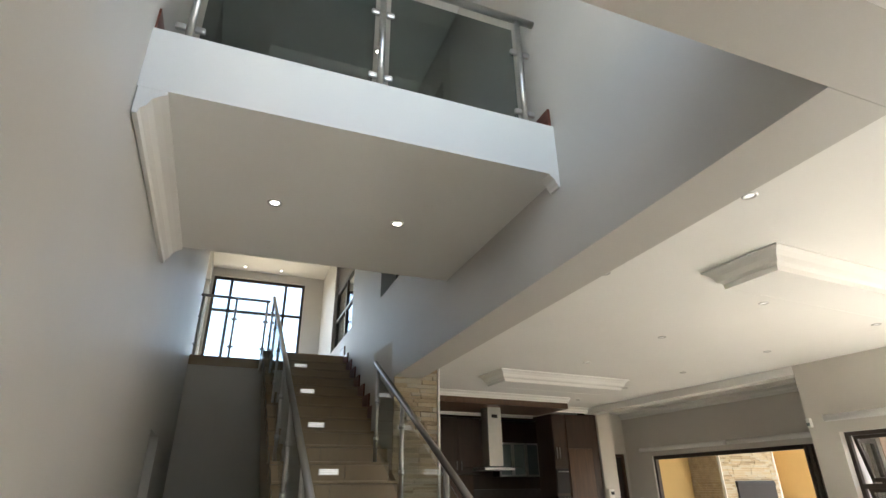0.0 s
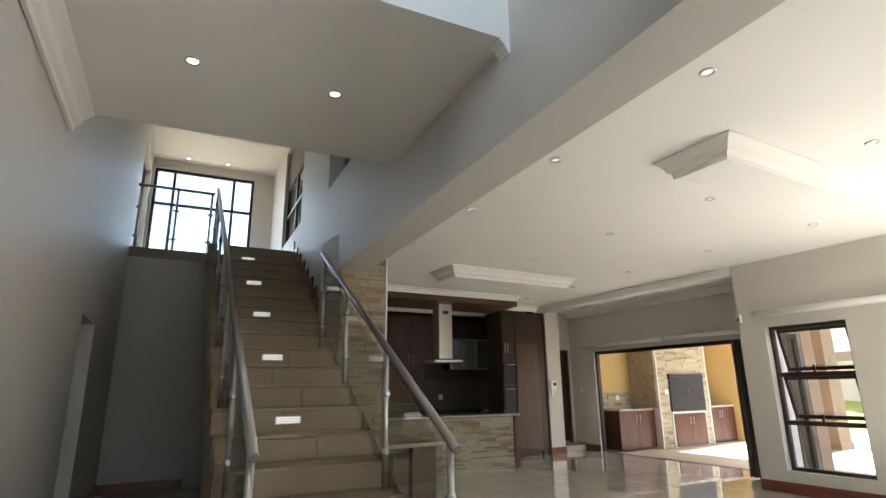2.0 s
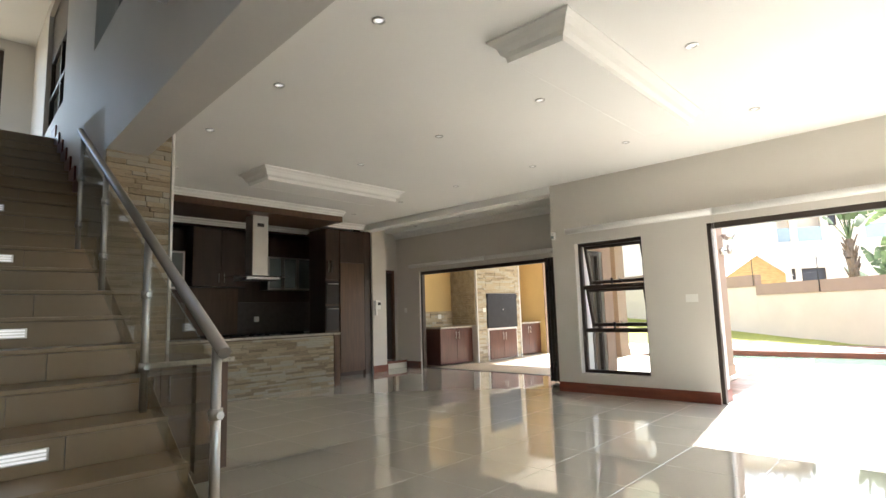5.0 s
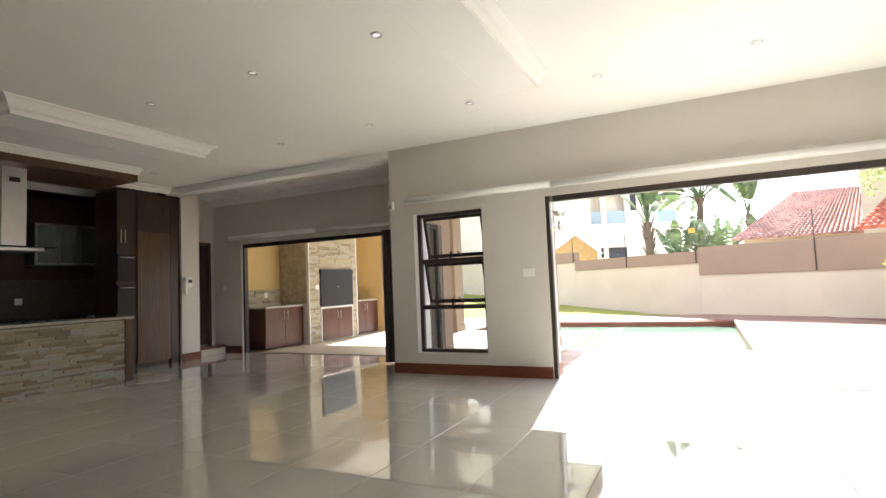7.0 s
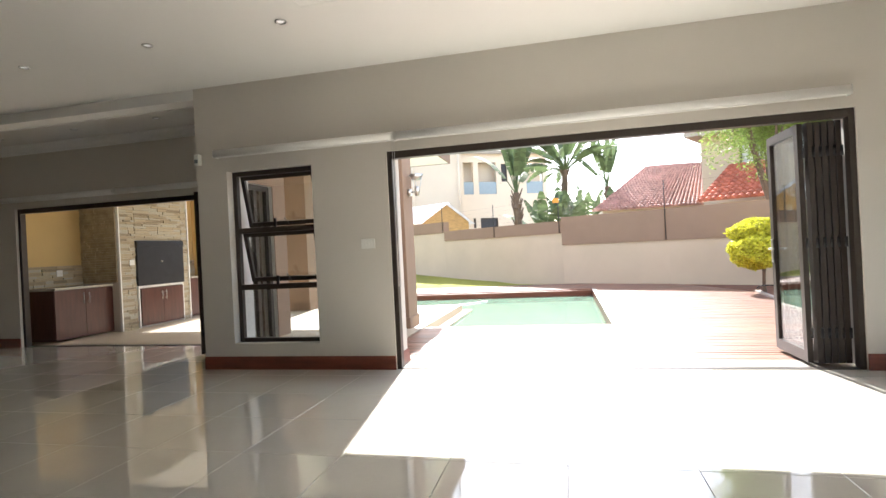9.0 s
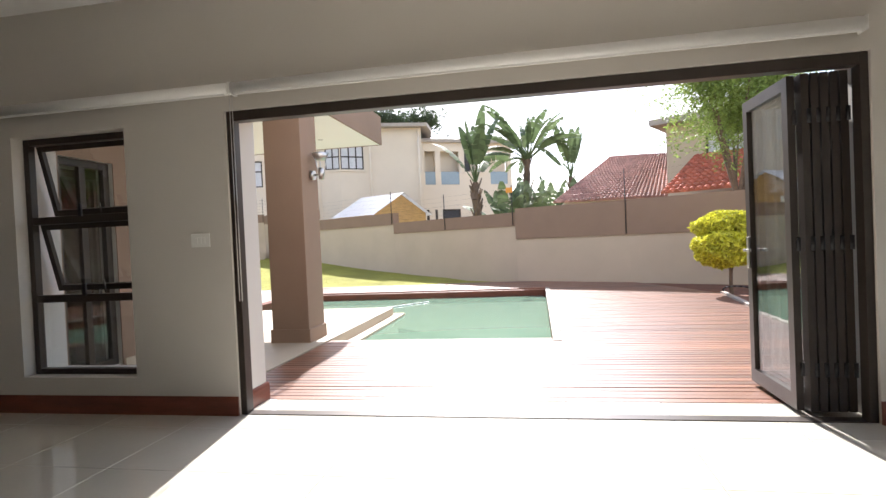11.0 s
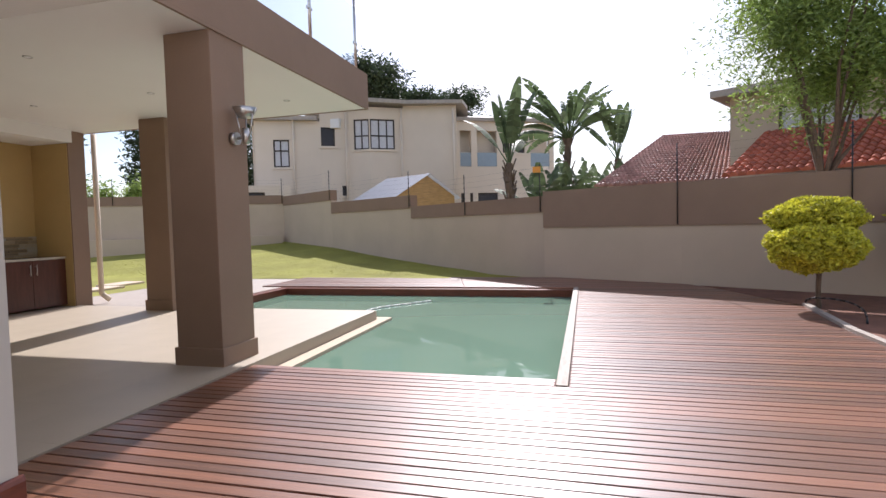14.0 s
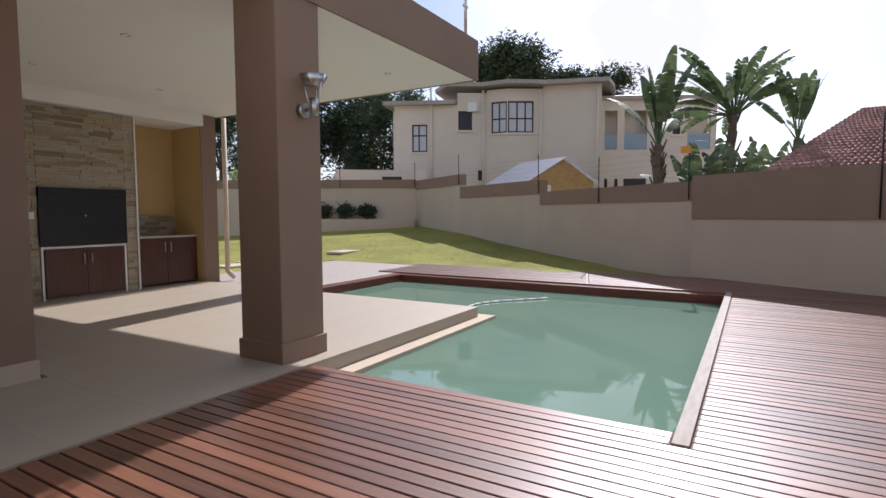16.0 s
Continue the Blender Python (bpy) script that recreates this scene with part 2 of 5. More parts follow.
def holed(bm, axis, a0, a1, u0, u1, z0, z1, holes=()):
    """A wall of thickness a0..a1 along axis 'x' or 'y', over u0..u1 and z0..z1, with holes (u0, u1, z0, z1) through it."""
    us = sorted({u0, u1, *(h[0] for h in holes), *(h[1] for h in holes)})
    zs = sorted({z0, z1, *(h[2] for h in holes), *(h[3] for h in holes)})
    us, zs = [u for u in us if u0 <= u <= u1], [z for z in zs if z0 <= z <= z1]

    def full(i, k):
        if not (0 <= i < len(us) - 1 and 0 <= k < len(zs) - 1):
            return False
        u, z = (us[i] + us[i + 1]) / 2, (zs[k] + zs[k + 1]) / 2
        return not any(h[0] < u < h[1] and h[2] < z < h[3] for h in holes)

    def quad(pts):
        bm.faces.new([bm.verts.new((a, u, z) if axis == "x" else (u, a, z)) for a, u, z in pts])

    for i in range(len(us) - 1):
        for k in range(len(zs) - 1):
            if not full(i, k):
                continue
            ua, ub, za, zb = us[i], us[i + 1], zs[k], zs[k + 1]
            for a in (a0, a1):
                quad([(a, ua, za), (a, ub, za), (a, ub, zb), (a, ua, zb)])
            for di, dk, s in ((-1, 0, (ua, za, ua, zb)), (1, 0, (ub, za, ub, zb)), (0, -1, (ua, za, ub, za)), (0, 1, (ua, zb, ub, zb))):
                if not full(i + di, k + dk):
                    quad([(a0, s[0], s[1]), (a1, s[0], s[1]), (a1, s[2], s[3]), (a0, s[2], s[3])])
    bmesh.ops.remove_doubles(bm, verts=bm.verts[:], dist=1e-5)
    bmesh.ops.recalc_face_normals(bm, faces=bm.faces[:])
    return bm


def thing(name, loc, label, category, group="", kind=""):
    ob = new(name)
    ob.empty_display_size = 0.1
    p = lay["m"] @ Vector(loc)
    ob.location = p
    base[ob] = p
    return tagged(ob, label, category, group, kind)


def part(name, bm, material, parent, label=""):
    me = bpy.data.meshes.new(name)
    bm.transform(Matrix.Translation(-base[parent]) @ lay["m"])
    bm.to_mesh(me)
    bm.free()
    me.materials.append(material)
    ob = new(name, me)
    ob.parent = parent
    base[ob] = base[parent]
    return tagged(ob, label)


def solid(name, bm, material, label, category, kind="", group=""):
    bm.transform(lay["m"])
    vs = [v.co for v in bm.verts]
    lo = Vector([min(v[i] for v in vs) for i in range(3)])
    hi = Vector([max(v[i] for v in vs) for i in range(3)])
    p = Vector(((lo.x + hi.x) / 2, (lo.y + hi.y) / 2, lo.z))
    bm.transform(Matrix.Translation(-p))
    me = bpy.data.meshes.new(name)
    bm.to_mesh(me)
    bm.free()
    me.materials.append(material)
    ob = new(name, me)
    ob.location = p
    base[ob] = p
    return tagged(ob, label, category, group, kind)


def structure(name, bm, material, label):
    return solid(name, bm, material, label, name.split("_")[0], "structure")


CORNICE = [(0, 0), (0.11, 0), (0.11, -0.015), (0.085, -0.03), (0.06, -0.05), (0.045, -0.085), (0.025, -0.105), (0.02, -0.13), (0, -0.13)]


def cornice(name, p, q, k=1.0, label="white moulded plaster cornice under the ceiling"):
    return structure(name, sweep(bmesh.new(), [(a * k, b * k) for a, b in CORNICE], p, q), CEIL, label)


def skirting(name, p, q):
    prof = [(0, 0), (0.018, 0), (0.018, 0.11), (0.012, 0.13), (0.006, 0.14), (0, 0.14)]
    return structure(name, sweep(bmesh.new(), prof, p, q), SKIRT, "red-brown varnished timber skirting along the wall foot")


# ---- the large structure ----
CZ = 3.13          # main ceiling
WX = 8.18          # inner face of the pool-side wall
RX = 9.62          # inner face of the recess wall
TOPZ = 6.15
BEAMZ = 2.70       # underside of the beam beside the hall
structure("ground", prism(bmesh.new(), [(-400, -400), (400, -400), (400, 400), (-400, 400)], -2.2, -2.0), EARTH, "bare brown earth under and round the plot")

structure("wall_pool_side", holed(bmesh.new(), "x", WX, 8.58, -4.0, 5.32, -0.1, CZ + 0.3, [(-1.10, 3.09, -0.2, 2.235), (3.93, 4.945, 0.28, 2.18)]), WALL, "warm grey painted wall with a wide door opening and a window")
structure("wall_return", holed(bmesh.new(), "y", 5.13, 5.32, 8.582, 9.7, -0.1, CZ + 0.3, [(8.76, 9.4, 0.1, 2.15)]), WALL, "warm grey painted return wall beside the patio")
structure("wall_patio_door", holed(bmesh.new(), "x", RX, 9.78, 5.322, 11.6, -0.1, CZ + 0.3, [(5.36, 9.73, -0.2, 2.17)]), WALL, "warm grey painted wall with a wide patio door opening")
structure("wall_passage", holed(bmesh.new(), "y", 10.5, 10.65, 8.81, 9.619, -0.1, CZ - 0.002, [(9.08, 9.53, 0.17, 2.25)]), WALL, "warm grey painted passage wall with a dark door")
structure("wall_back", B(2.6, 9.78, 11.602, 11.85, -0.1, CZ + 0.3), WALL, "warm grey painted back wall of the passage and kitchen")
structure("wall_front", holed(bmesh.new(), "y", -4.25, -4.0, -0.6, 8.58, -0.1, CZ + 0.3, [(-0.3, 1.9, 0.0, 2.5), (3.2, 7.2, 0.9, 2.3)]), WALL, "warm grey painted wall behind the walk")
structure("wall_entry", B(-0.75, -0.6, -4.25, 0.75, -0.1, CZ + 0.3), WALL, "warm grey painted entry wall")
structure("ceiling", box(prism(bmesh.new(), [(2.3, -4.0), (8.4, -4.0), (8.4, 11.6), (2.87, 11.6), (2.2, 1.5), (2.3, 1.0)], CZ, CZ + 0.15), 8.4, 9.62, 5.32, 11.6, CZ + 0.002, CZ + 0.15), CEIL, "white painted plaster ceiling over the living room")
structure("ceiling_entry", B(-0.6, 2.45, -4.0, 0.92, BEAMZ + 0.002, 2.95), CEIL, "low white plaster ceiling over the entrance")
structure("beam_recess", B(8.18, 8.40, 5.322, 10.05, CZ - 0.12, CZ - 0.001), CEIL, "white plaster beam across the recess")
cornice("cornice_1", (RX, 11.6, CZ), (RX, 5.32, CZ))
cornice("cornice_2", (8.4, 5.33, CZ), (8.4, 10.05, CZ))

# floor slab under the tiles
structure("floor", prism(bmesh.new(), [(-0.6, -4.0), (8.57, -4.0), (8.57, 5.3), (9.77, 5.3), (9.77, 11.6), (-0.6, 11.6)], -0.3, -0.006), GROUT, "cream polished porcelain floor tiles with narrow grey joints")

# plinths along the walls
skirting("baseboard_1", (WX, 5.32, 0), (WX, 3.09, 0))
skirting("baseboard_2", (WX, -1.10, 0), (WX, -4.0, 0))
skirting("baseboard_3", (RX, 10.5, 0), (RX, 9.73, 0))
skirting("baseboard_4", (8.295, 3.09, 0), (8.60, 3.09, 0))

# ---- stair hall, laid in its own line ----
UP = 3.6           # upper floor
HX = 2.04          # hall face of the wall over the beam
lay["m"] = FLIGHT
structure("wall_hall_left", holed(bmesh.new(), "x", -0.48, -0.23, 0.6, 12.9, -0.1, TOPZ, [(6.35, 7.3, -0.2, 2.1), (10.35, 12.2, 3.66, 5.75)]), WALLG, "pale grey satin painted hall wall beside the stairs")
structure("wall_store", B(-0.7, -0.62, 6.2, 7.45, -0.1, 2.4), WALLG, "pale grey painted wall behind the store doorway")
structure("wall_under_landing", B(-0.229, 2.3, 9.85, 10.05, -0.1, UP - 0.16), WALLG, "pale grey painted wall below the landing")
structure("landing_slab", box(B(0.86, 2.3, 9.18, 9.849, UP - 0.2, UP), -0.229, 2.5, 9.85, 12.5, UP - 0.158, UP), STEPM, "beige tiled landing slab at the stair head")
skirting("baseboard_5", (-0.23, 9.85, 0), (0.86, 9.85, 0))
skirting("baseboard_9", (-0.23, 7.3, 0), (-0.23, 9.85, 0))
skirting("baseboard_10", (-0.23, 4.4, 0), (-0.23, 6.35, 0))
lay["m"] = WING
structure("wall_hall_right", holed(bmesh.new(), "x", HX, 2.37, 1.12, 12.4, BEAMZ, TOPZ, [(4.5, 6.89, 3.88, 5.6), (8.75, 10.65, 3.98, 5.95)]), WALLG, "pale grey painted wall above the living room beam")
structure("wall_hall_front", holed(bmesh.new(), "y", 0.85, 1.118, -0.219, 2.41, BEAMZ, TOPZ, [(0.25, 1.85, 3.4, 5.3)]), WALLG, "pale grey painted wall over the entrance")
structure("wall_stair_side", B(HX, 2.34, 6.3, 12.4, -0.1, BEAMZ - 0.002), WALLG, "pale grey painted wall beside the upper stairs")
structure("ceiling_hall", B(-0.9, 5.2, 0.85, 12.9, TOPZ, TOPZ + 0.1), CEIL, "white plaster ceiling high over the stair hall")
structure("wall_hall_back", holed(bmesh.new(), "y", 12.4, 12.65, -0.6, 5.2, UP - 0.1, TOPZ, [(-0.36, 1.62, UP + 0.06, 5.97), (2.45, 4.8, 3.8, 5.9)]), WALLG, "pale grey painted wall with a tall stair window")
structure("wall_corridor", B(5.0, 5.2, 2.4, 12.4, 3.3, TOPZ), WALLG, "grey painted corridor wall upstairs")
structure("wall_corridor_end", B(2.38, 5.0, 2.2, 2.4, 3.3, TOPZ), WALLG, "grey painted wall closing the upstairs corridor")
structure("floor_upstairs", B(2.372, 5.0, 2.4, 12.4, CZ + 0.16, UP), STEPM, "beige tiled corridor floor upstairs")
structure("panel_upstairs", B(2.1, 2.16, 8.751, 10.649, 5.222, 5.949), DARKW, "dark timber panel above the landing window")
structure("gallery_slab", B(-0.3, HX - 0.001, 2.62, 4.5, 3.255, UP + 0.02), CEIL, "white plastered gallery slab bridging the hall")
cornice("cornice_3", (-0.235, 2.622, 3.255), (-0.268, 4.5, 3.255), 1.15)
cornice("cornice_4", (HX, 2.72, 3.255), (HX, 2.622, 3.255), 0.6)
lay["m"] = STRAIGHT

# ---- stair ----
lay["m"] = FLIGHT
RISE, GO, Y0, NSTEP, SX0, SX1 = 0.18, 0.32, 2.77, 20, 0.86, 2.03


def wall_line(y):
    """The hall wall's face beside the stairs."""
    return HX + (y - 2) * 0.01745


stairs = thing("staircase", (1.4, 3, 0), "beige tiled staircase with dark stepped skirting rising to a landing", "staircase")
bm = bmesh.new()
prof = [(Y0 + GO, 0.0)]
for i in range(1, NSTEP):
    prof += [(Y0 + GO * i + 0.02, RISE * i - 0.03), (Y0 + GO * (i + 1) + 0.02, RISE * i - 0.03)]
prof += [(Y0 + GO * NSTEP, RISE * NSTEP - 0.25), (Y0 + GO * 6.5, 0.0)]
f0 = [bm.verts.new((SX0 + 0.01, y, z)) for y, z in prof]
f1 = [bm.verts.new((SX1 - 0.01 if y < 6.3 else wall_line(y) - 0.004, y, z)) for y, z in prof]
for i in range(len(prof)):
    j = (i + 1) % len(prof)
    bm.faces.new((f0[i], f0[j], f1[j], f1[i]))
bm.faces.new(f0)
bm.faces.new(f1[::-1])
bmesh.ops.triangulate(bm, faces=[f for f in bm.faces if len(f.verts) > 4])
bmesh.ops.recalc_face_normals(bm, faces=bm.faces[:])
part("stringer", bm, STEPM, stairs)
for i in range(1, NSTEP + 1):
    y, z = Y0 + GO * i, RISE * i
    x1 = SX1 if y < 6.3 else wall_line(y) - 0.003
    if i < NSTEP:
        part("tread", B(SX0, x1, y - 0.012, y + GO + 0.005, z - 0.028, z, bevel=0.006), STEPM, stairs)
    joint = SX0 + (x1 - SX0) * (0.45 if i % 2 else 0.62)
    for a, b in ((SX0, joint - 0.0015), (joint + 0.0015, x1)):
        part("riser", B(a, b, y, y + 0.02, z - RISE + 0.001, z - 0.03), STEPM, stairs)
for i in range(12, NSTEP + 1):
    y, z = Y0 + GO * i, RISE * i
    xw = wall_line(y)
    part("stepped_skirting", B(xw - 0.02, xw - 0.001, y - 0.02, y + GO - 0.02, z + 0.002, z + 0.17), SKIRT, stairs, "dark red timber stepped skirting")
for i in (4, 7, 10, 13, 16, 19):
    y, z = Y0 + GO * i, RISE * i
    lamp = part("step_light", B(1.325, 1.525, y - 0.006, y + 0.004, z - 0.125, z - 0.065, bevel=0.004), STEEL, stairs, "small louvred steel step light, lit")
    for k in range(3):
        part("louvre", B(1.337, 1.513, y - 0.009, y - 0.006, z - 0.116 + 0.017 * k, z - 0.106 + 0.017 * k), LAMPSTEP, lamp)


def nosing(y):
    return RISE * math.floor((y - Y0) / GO + 1e-6) if y > Y0 + GO else 0.0


def balustrade(label, x, ys, y_end, z_lift=0.0):
    ob = thing("stair_balustrade", (x, ys[0], 0), label, "balustrade")
    line = lambda y: 1.085 + 0.566 * (y - 3.2)
    part("handrail", T((x, ys[0] - 0.08, line(ys[0] - 0.08)), (x, y_end, line(y_end)), 0.027, seg=20), RAILM, ob, "round satin steel handrail")
    for k, y in enumerate(ys):
        p = part("post", T((x, y, nosing(y)), (x, y, line(y) - 0.02), 0.02, seg=16), STEEL, ob)
        for h in (0.22, 0.62):
            z = nosing(y) + h
            part("clamp", tube(T((x, y, z), (x, y, z + 0.045), 0.028), (x, y - 0.05, z + 0.022), (x, y + 0.05, z + 0.022), 0.016), STEEL, p)
    for a, b in zip(ys[:-1], ys[1:]):
        bm = bmesh.new()
        pts = [(a + 0.05, line(a + 0.05) - 0.86), (b - 0.05, line(b - 0.05) - 0.86), (b - 0.05, line(b - 0.05) - 0.1), (a + 0.05, line(a + 0.05) - 0.1)]
        lo, hi = [bm.verts.new((x - 0.005, *p)) for p in pts], [bm.verts.new((x + 0.005, *p)) for p in pts]
        bm.faces.new(lo[::-1])
        bm.faces.new(hi)
        for i in range(4):
            bm.faces.new((lo[i], lo[(i + 1) % 4], hi[(i + 1) % 4], hi[i]))
        part("glass_panel", bm, GLASS, ob).visible_shadow = False
    return ob


balustrade("steel and glass balustrade on the open side of the stairs", 1.97, [3.26, 4.28, 5.36, 6.28], 6.4)
balustrade("long steel and glass balustrade up to the landing", 0.935, [3.3, 4.3, 5.3, 6.28, 7.26, 8.24, 9.2], 9.28)

lay["m"] = WING
gal = thing("gallery_balustrade", (1, 2.72, 3.62), "steel posts with clamped glass panels on the gallery edge", "balustrade")
for x in (-0.1, 0.93, 1.9):
    p = part("post", T((x, 2.72, 3.62), (x, 2.72, 4.57), 0.021, seg=16), STEEL, gal)
    for z in (3.74, 4.25):
        [part("clamp", B(x + s - 0.0275, x + s + 0.0275, 2.705, 2.735, z, z + 0.04, bevel=0.012), STEEL, p) for s in (-0.0475, 0.0475)]
part("handrail", T((-0.24, 2.72, 4.59), (HX - 0.01, 2.72, 4.59), 0.026, seg=18), STEEL, gal)
for a, b in ((-0.05, 0.88), (0.98, 1.85)):
    part("glass_panel", B(a, b, 2.715, 2.725, 3.65, 4.47), GLASST, gal).visible_shadow = False
for n, x in (("baseboard_6", -0.25), ("baseboard_7", HX - 0.02)):
    structure(n, B(x, x + 0.018, 2.64, 4.49, 3.622, 3.77), SKIRT, "dark timber skirting stub on the gallery")
stub = thing("corridor_balustrade", (2.2, 5, 3.88), "steel and glass balustrade in the gallery opening", "balustrade")
part("handrail", T((2.2, 4.52, 4.82), (2.2, 6.87, 4.82), 0.024), STEEL, stub)
for y in (4.7, 5.7, 6.75):
    part("post", T((2.2, y, 3.88), (2.2, y, 4.8), 0.02), STEEL, stub)
for a, b in ((4.75, 5.65), (5.75, 6.7)):
    part("glass_panel", B(2.196, 2.204, a, b, 3.95, 4.7), GLASST, stub).visible_shadow = False
lay["m"] = FLIGHT
lb = thing("landing_balustrade", (0.3, 9.9, UP), "steel and glass balustrade along the landing edge", "balustrade")
for x in (-0.17, 0.36, 0.88):
    p = part("post", T((x, 9.91, UP), (x, 9.91, UP + 1.03), 0.02), STEEL, lb)
    for z in (UP + 0.17, UP + 0.65):
        part("clamp", B(x - 0.05, x + 0.05, 9.897, 9.923, z, z + 0.04, bevel=0.01), STEEL, p)
part("handrail", T((-0.22, 9.91, UP + 1.05), (0.92, 9.91, UP + 1.05), 0.025), RAILM, lb)
for a, b in ((-0.11, 0.3), (0.42, 0.82)):
    part("glass_panel", B(a, b, 9.906, 9.914, UP + 0.07, UP + 0.92), GLASS, lb).visible_shadow = False
lay["m"] = WING


def grid_window(name, axis, a, u0, u1, z0, z1, us, zs, label, t=0.05, glass=GLASS):
    """A framed window in a wall: mullions at us, transoms at zs."""
    ob = thing(name, (a, (u0 + u1) / 2, z0) if axis == "x" else ((u0 + u1) / 2, a, z0), label, "window", kind="structure")

    def bar(ua, ub, za, zb, d=0.03):
        return B(a - d, a + d, ua, ub, za, zb, bevel=0.006) if axis == "x" else B(ua, ub, a - d, a + d, za, zb, bevel=0.006)
    for ua, ub, za, zb in ((u0, u0 + t, z0, z1), (u1 - t, u1, z0, z1), (u0 + t, u1 - t, z0, z0 + t), (u0 + t, u1 - t, z1 - t, z1)):
        part("window_frame", bar(ua, ub, za, zb), FRAME, ob)
    for u in us:
        part("mullion", bar(u - t / 2, u + t / 2, z0 + t, z1 - t, 0.025), FRAME, ob)
    for z in zs:
        part("transom", bar(u0 + t, u1 - t, z - t / 2, z + t / 2, 0.027), FRAME, ob)
    part("pane", bar(u0 + t, u1 - t, z0 + t, z1 - t, 0.003), glass, ob).visible_shadow = False
    return ob


grid_window("window_1", "y", 12.5, -0.36, 1.62, UP + 0.06, 5.97, [0.02, 1.2], [5.2], "tall dark-framed stair window with bright panes", 0.06)
grid_window("window_4", "y", 0.95, 0.25, 1.85, 3.4, 5.3, [0.7, 1.4], [4.2], "large dark-framed window over the entrance", 0.06)
grid_window("window_2", "y", 12.5, 2.45, 4.8, 3.8, 5.9, [3.3], [5.3], "dark-framed corridor window upstairs", 0.06)
grid_window("window_9", "x", 2.13, 8.75, 10.65, 3.98, 5.22, [9.7], [4.6], "dark-framed inner window above the stair head", 0.06)
lay["m"] = FLIGHT
grid_window("window_8", "x", -0.36, 10.35, 12.2, 3.66, 5.75, [11.3], [4.7], "dark-framed side window beside the landing", 0.06)
door = thing("door_1", (-0.5, 6.8, 0), "plain grey store door set deep in the hall wall", "door", kind="structure")
part("leaf", B(-0.52, -0.485, 6.36, 7.29, 0.01, 2.09, bevel=0.004), WALLG, door)
lay["m"] = STRAIGHT
grid_window("window_5", "y", -4.12, 3.2, 7.2, 0.9, 2.3, [4.5, 5.9], [], "wide dark-framed window in the front wall", 0.06)
grid_window("window_6", "y", -4.12, -0.3, 1.9, 0.0, 2.5, [0.25, 1.35], [2.1], "glazed dark-framed front door screen", 0.07)

grid_window("window_7", "y", 5.2, 8.76, 9.4, 0.1, 2.15, [9.08], [], "dark-framed narrow glazed side light", 0.07)

# stone-clad pillar
pil = thing("stone_pillar", (2.5, 6.3, 0), "stair-end pillar clad in beige ledge stone", "pillar")
part("core", B(2.335, 2.87, 6.14, 6.9, 0.0, CZ - 0.002), WALL, pil)
part("edge_trim", B(2.862, 2.884, 6.10, 6.138, 0.0, CZ - 0.004), WHITE, pil, "white aluminium edge trim")


def stone_mesh():
    bm = box(bmesh.new(), -0.5, 0.5, -0.5, 0.5, -0.5, 0.5)
    bmesh.ops.bevel(bm, geom=bm.edges[:], offset=0.06, segments=1, affect="EDGES")
    me = bpy.data.meshes.new("ledge_stone")
    bm.to_mesh(me)
    bm.free()
    me.materials.append(STONE)
    return me


LEDGE = stone_mesh()
rs = random.Random(4)


def ledge(parent, axis, a, u0, u1, z0, z1, out, row=0.05, length=0.3, limit=300):
    """Courses of ledge stone on the face at a, which looks towards out (+1 or -1) along axis."""
    z, count, rest = z0, 0, bmesh.new()
    m0 = Matrix.Translation(-base[parent])
    while z < z1 - 0.012:
        h = min(row * rs.uniform(0.65, 1.25), z1 - z)
        u = u0
        while u < u1 - 0.01:
            w = min(length * rs.uniform(0.5, 1.6), u1 - u)
            if u1 - u - w < 0.05:
                w = u1 - u
            d = rs.uniform(0.016, 0.034)
            c = Vector((a + out * d / 2, u + w / 2, z + h / 2)) if axis == "x" else Vector((u + w / 2, a + out * d / 2, z + h / 2))
            s = (d, w - 0.004, h - 0.003) if axis == "x" else (w - 0.004, d, h - 0.003)
            if count < limit:
                o = new("stone", LEDGE)
                o.parent = parent
                o.location = c - base[parent]
                o.scale = s
            else:
                box(rest, c.x - s[0] / 2, c.x + s[0] / 2, c.y - s[1] / 2, c.y + s[1] / 2, c.z - s[2] / 2, c.z + s[2] / 2)
            count += 1
            u += w
        z += h
    if rest.verts:
        tagged(part("stonework", rest, STONE, parent), kind="stuff")
    else:
        rest.free()


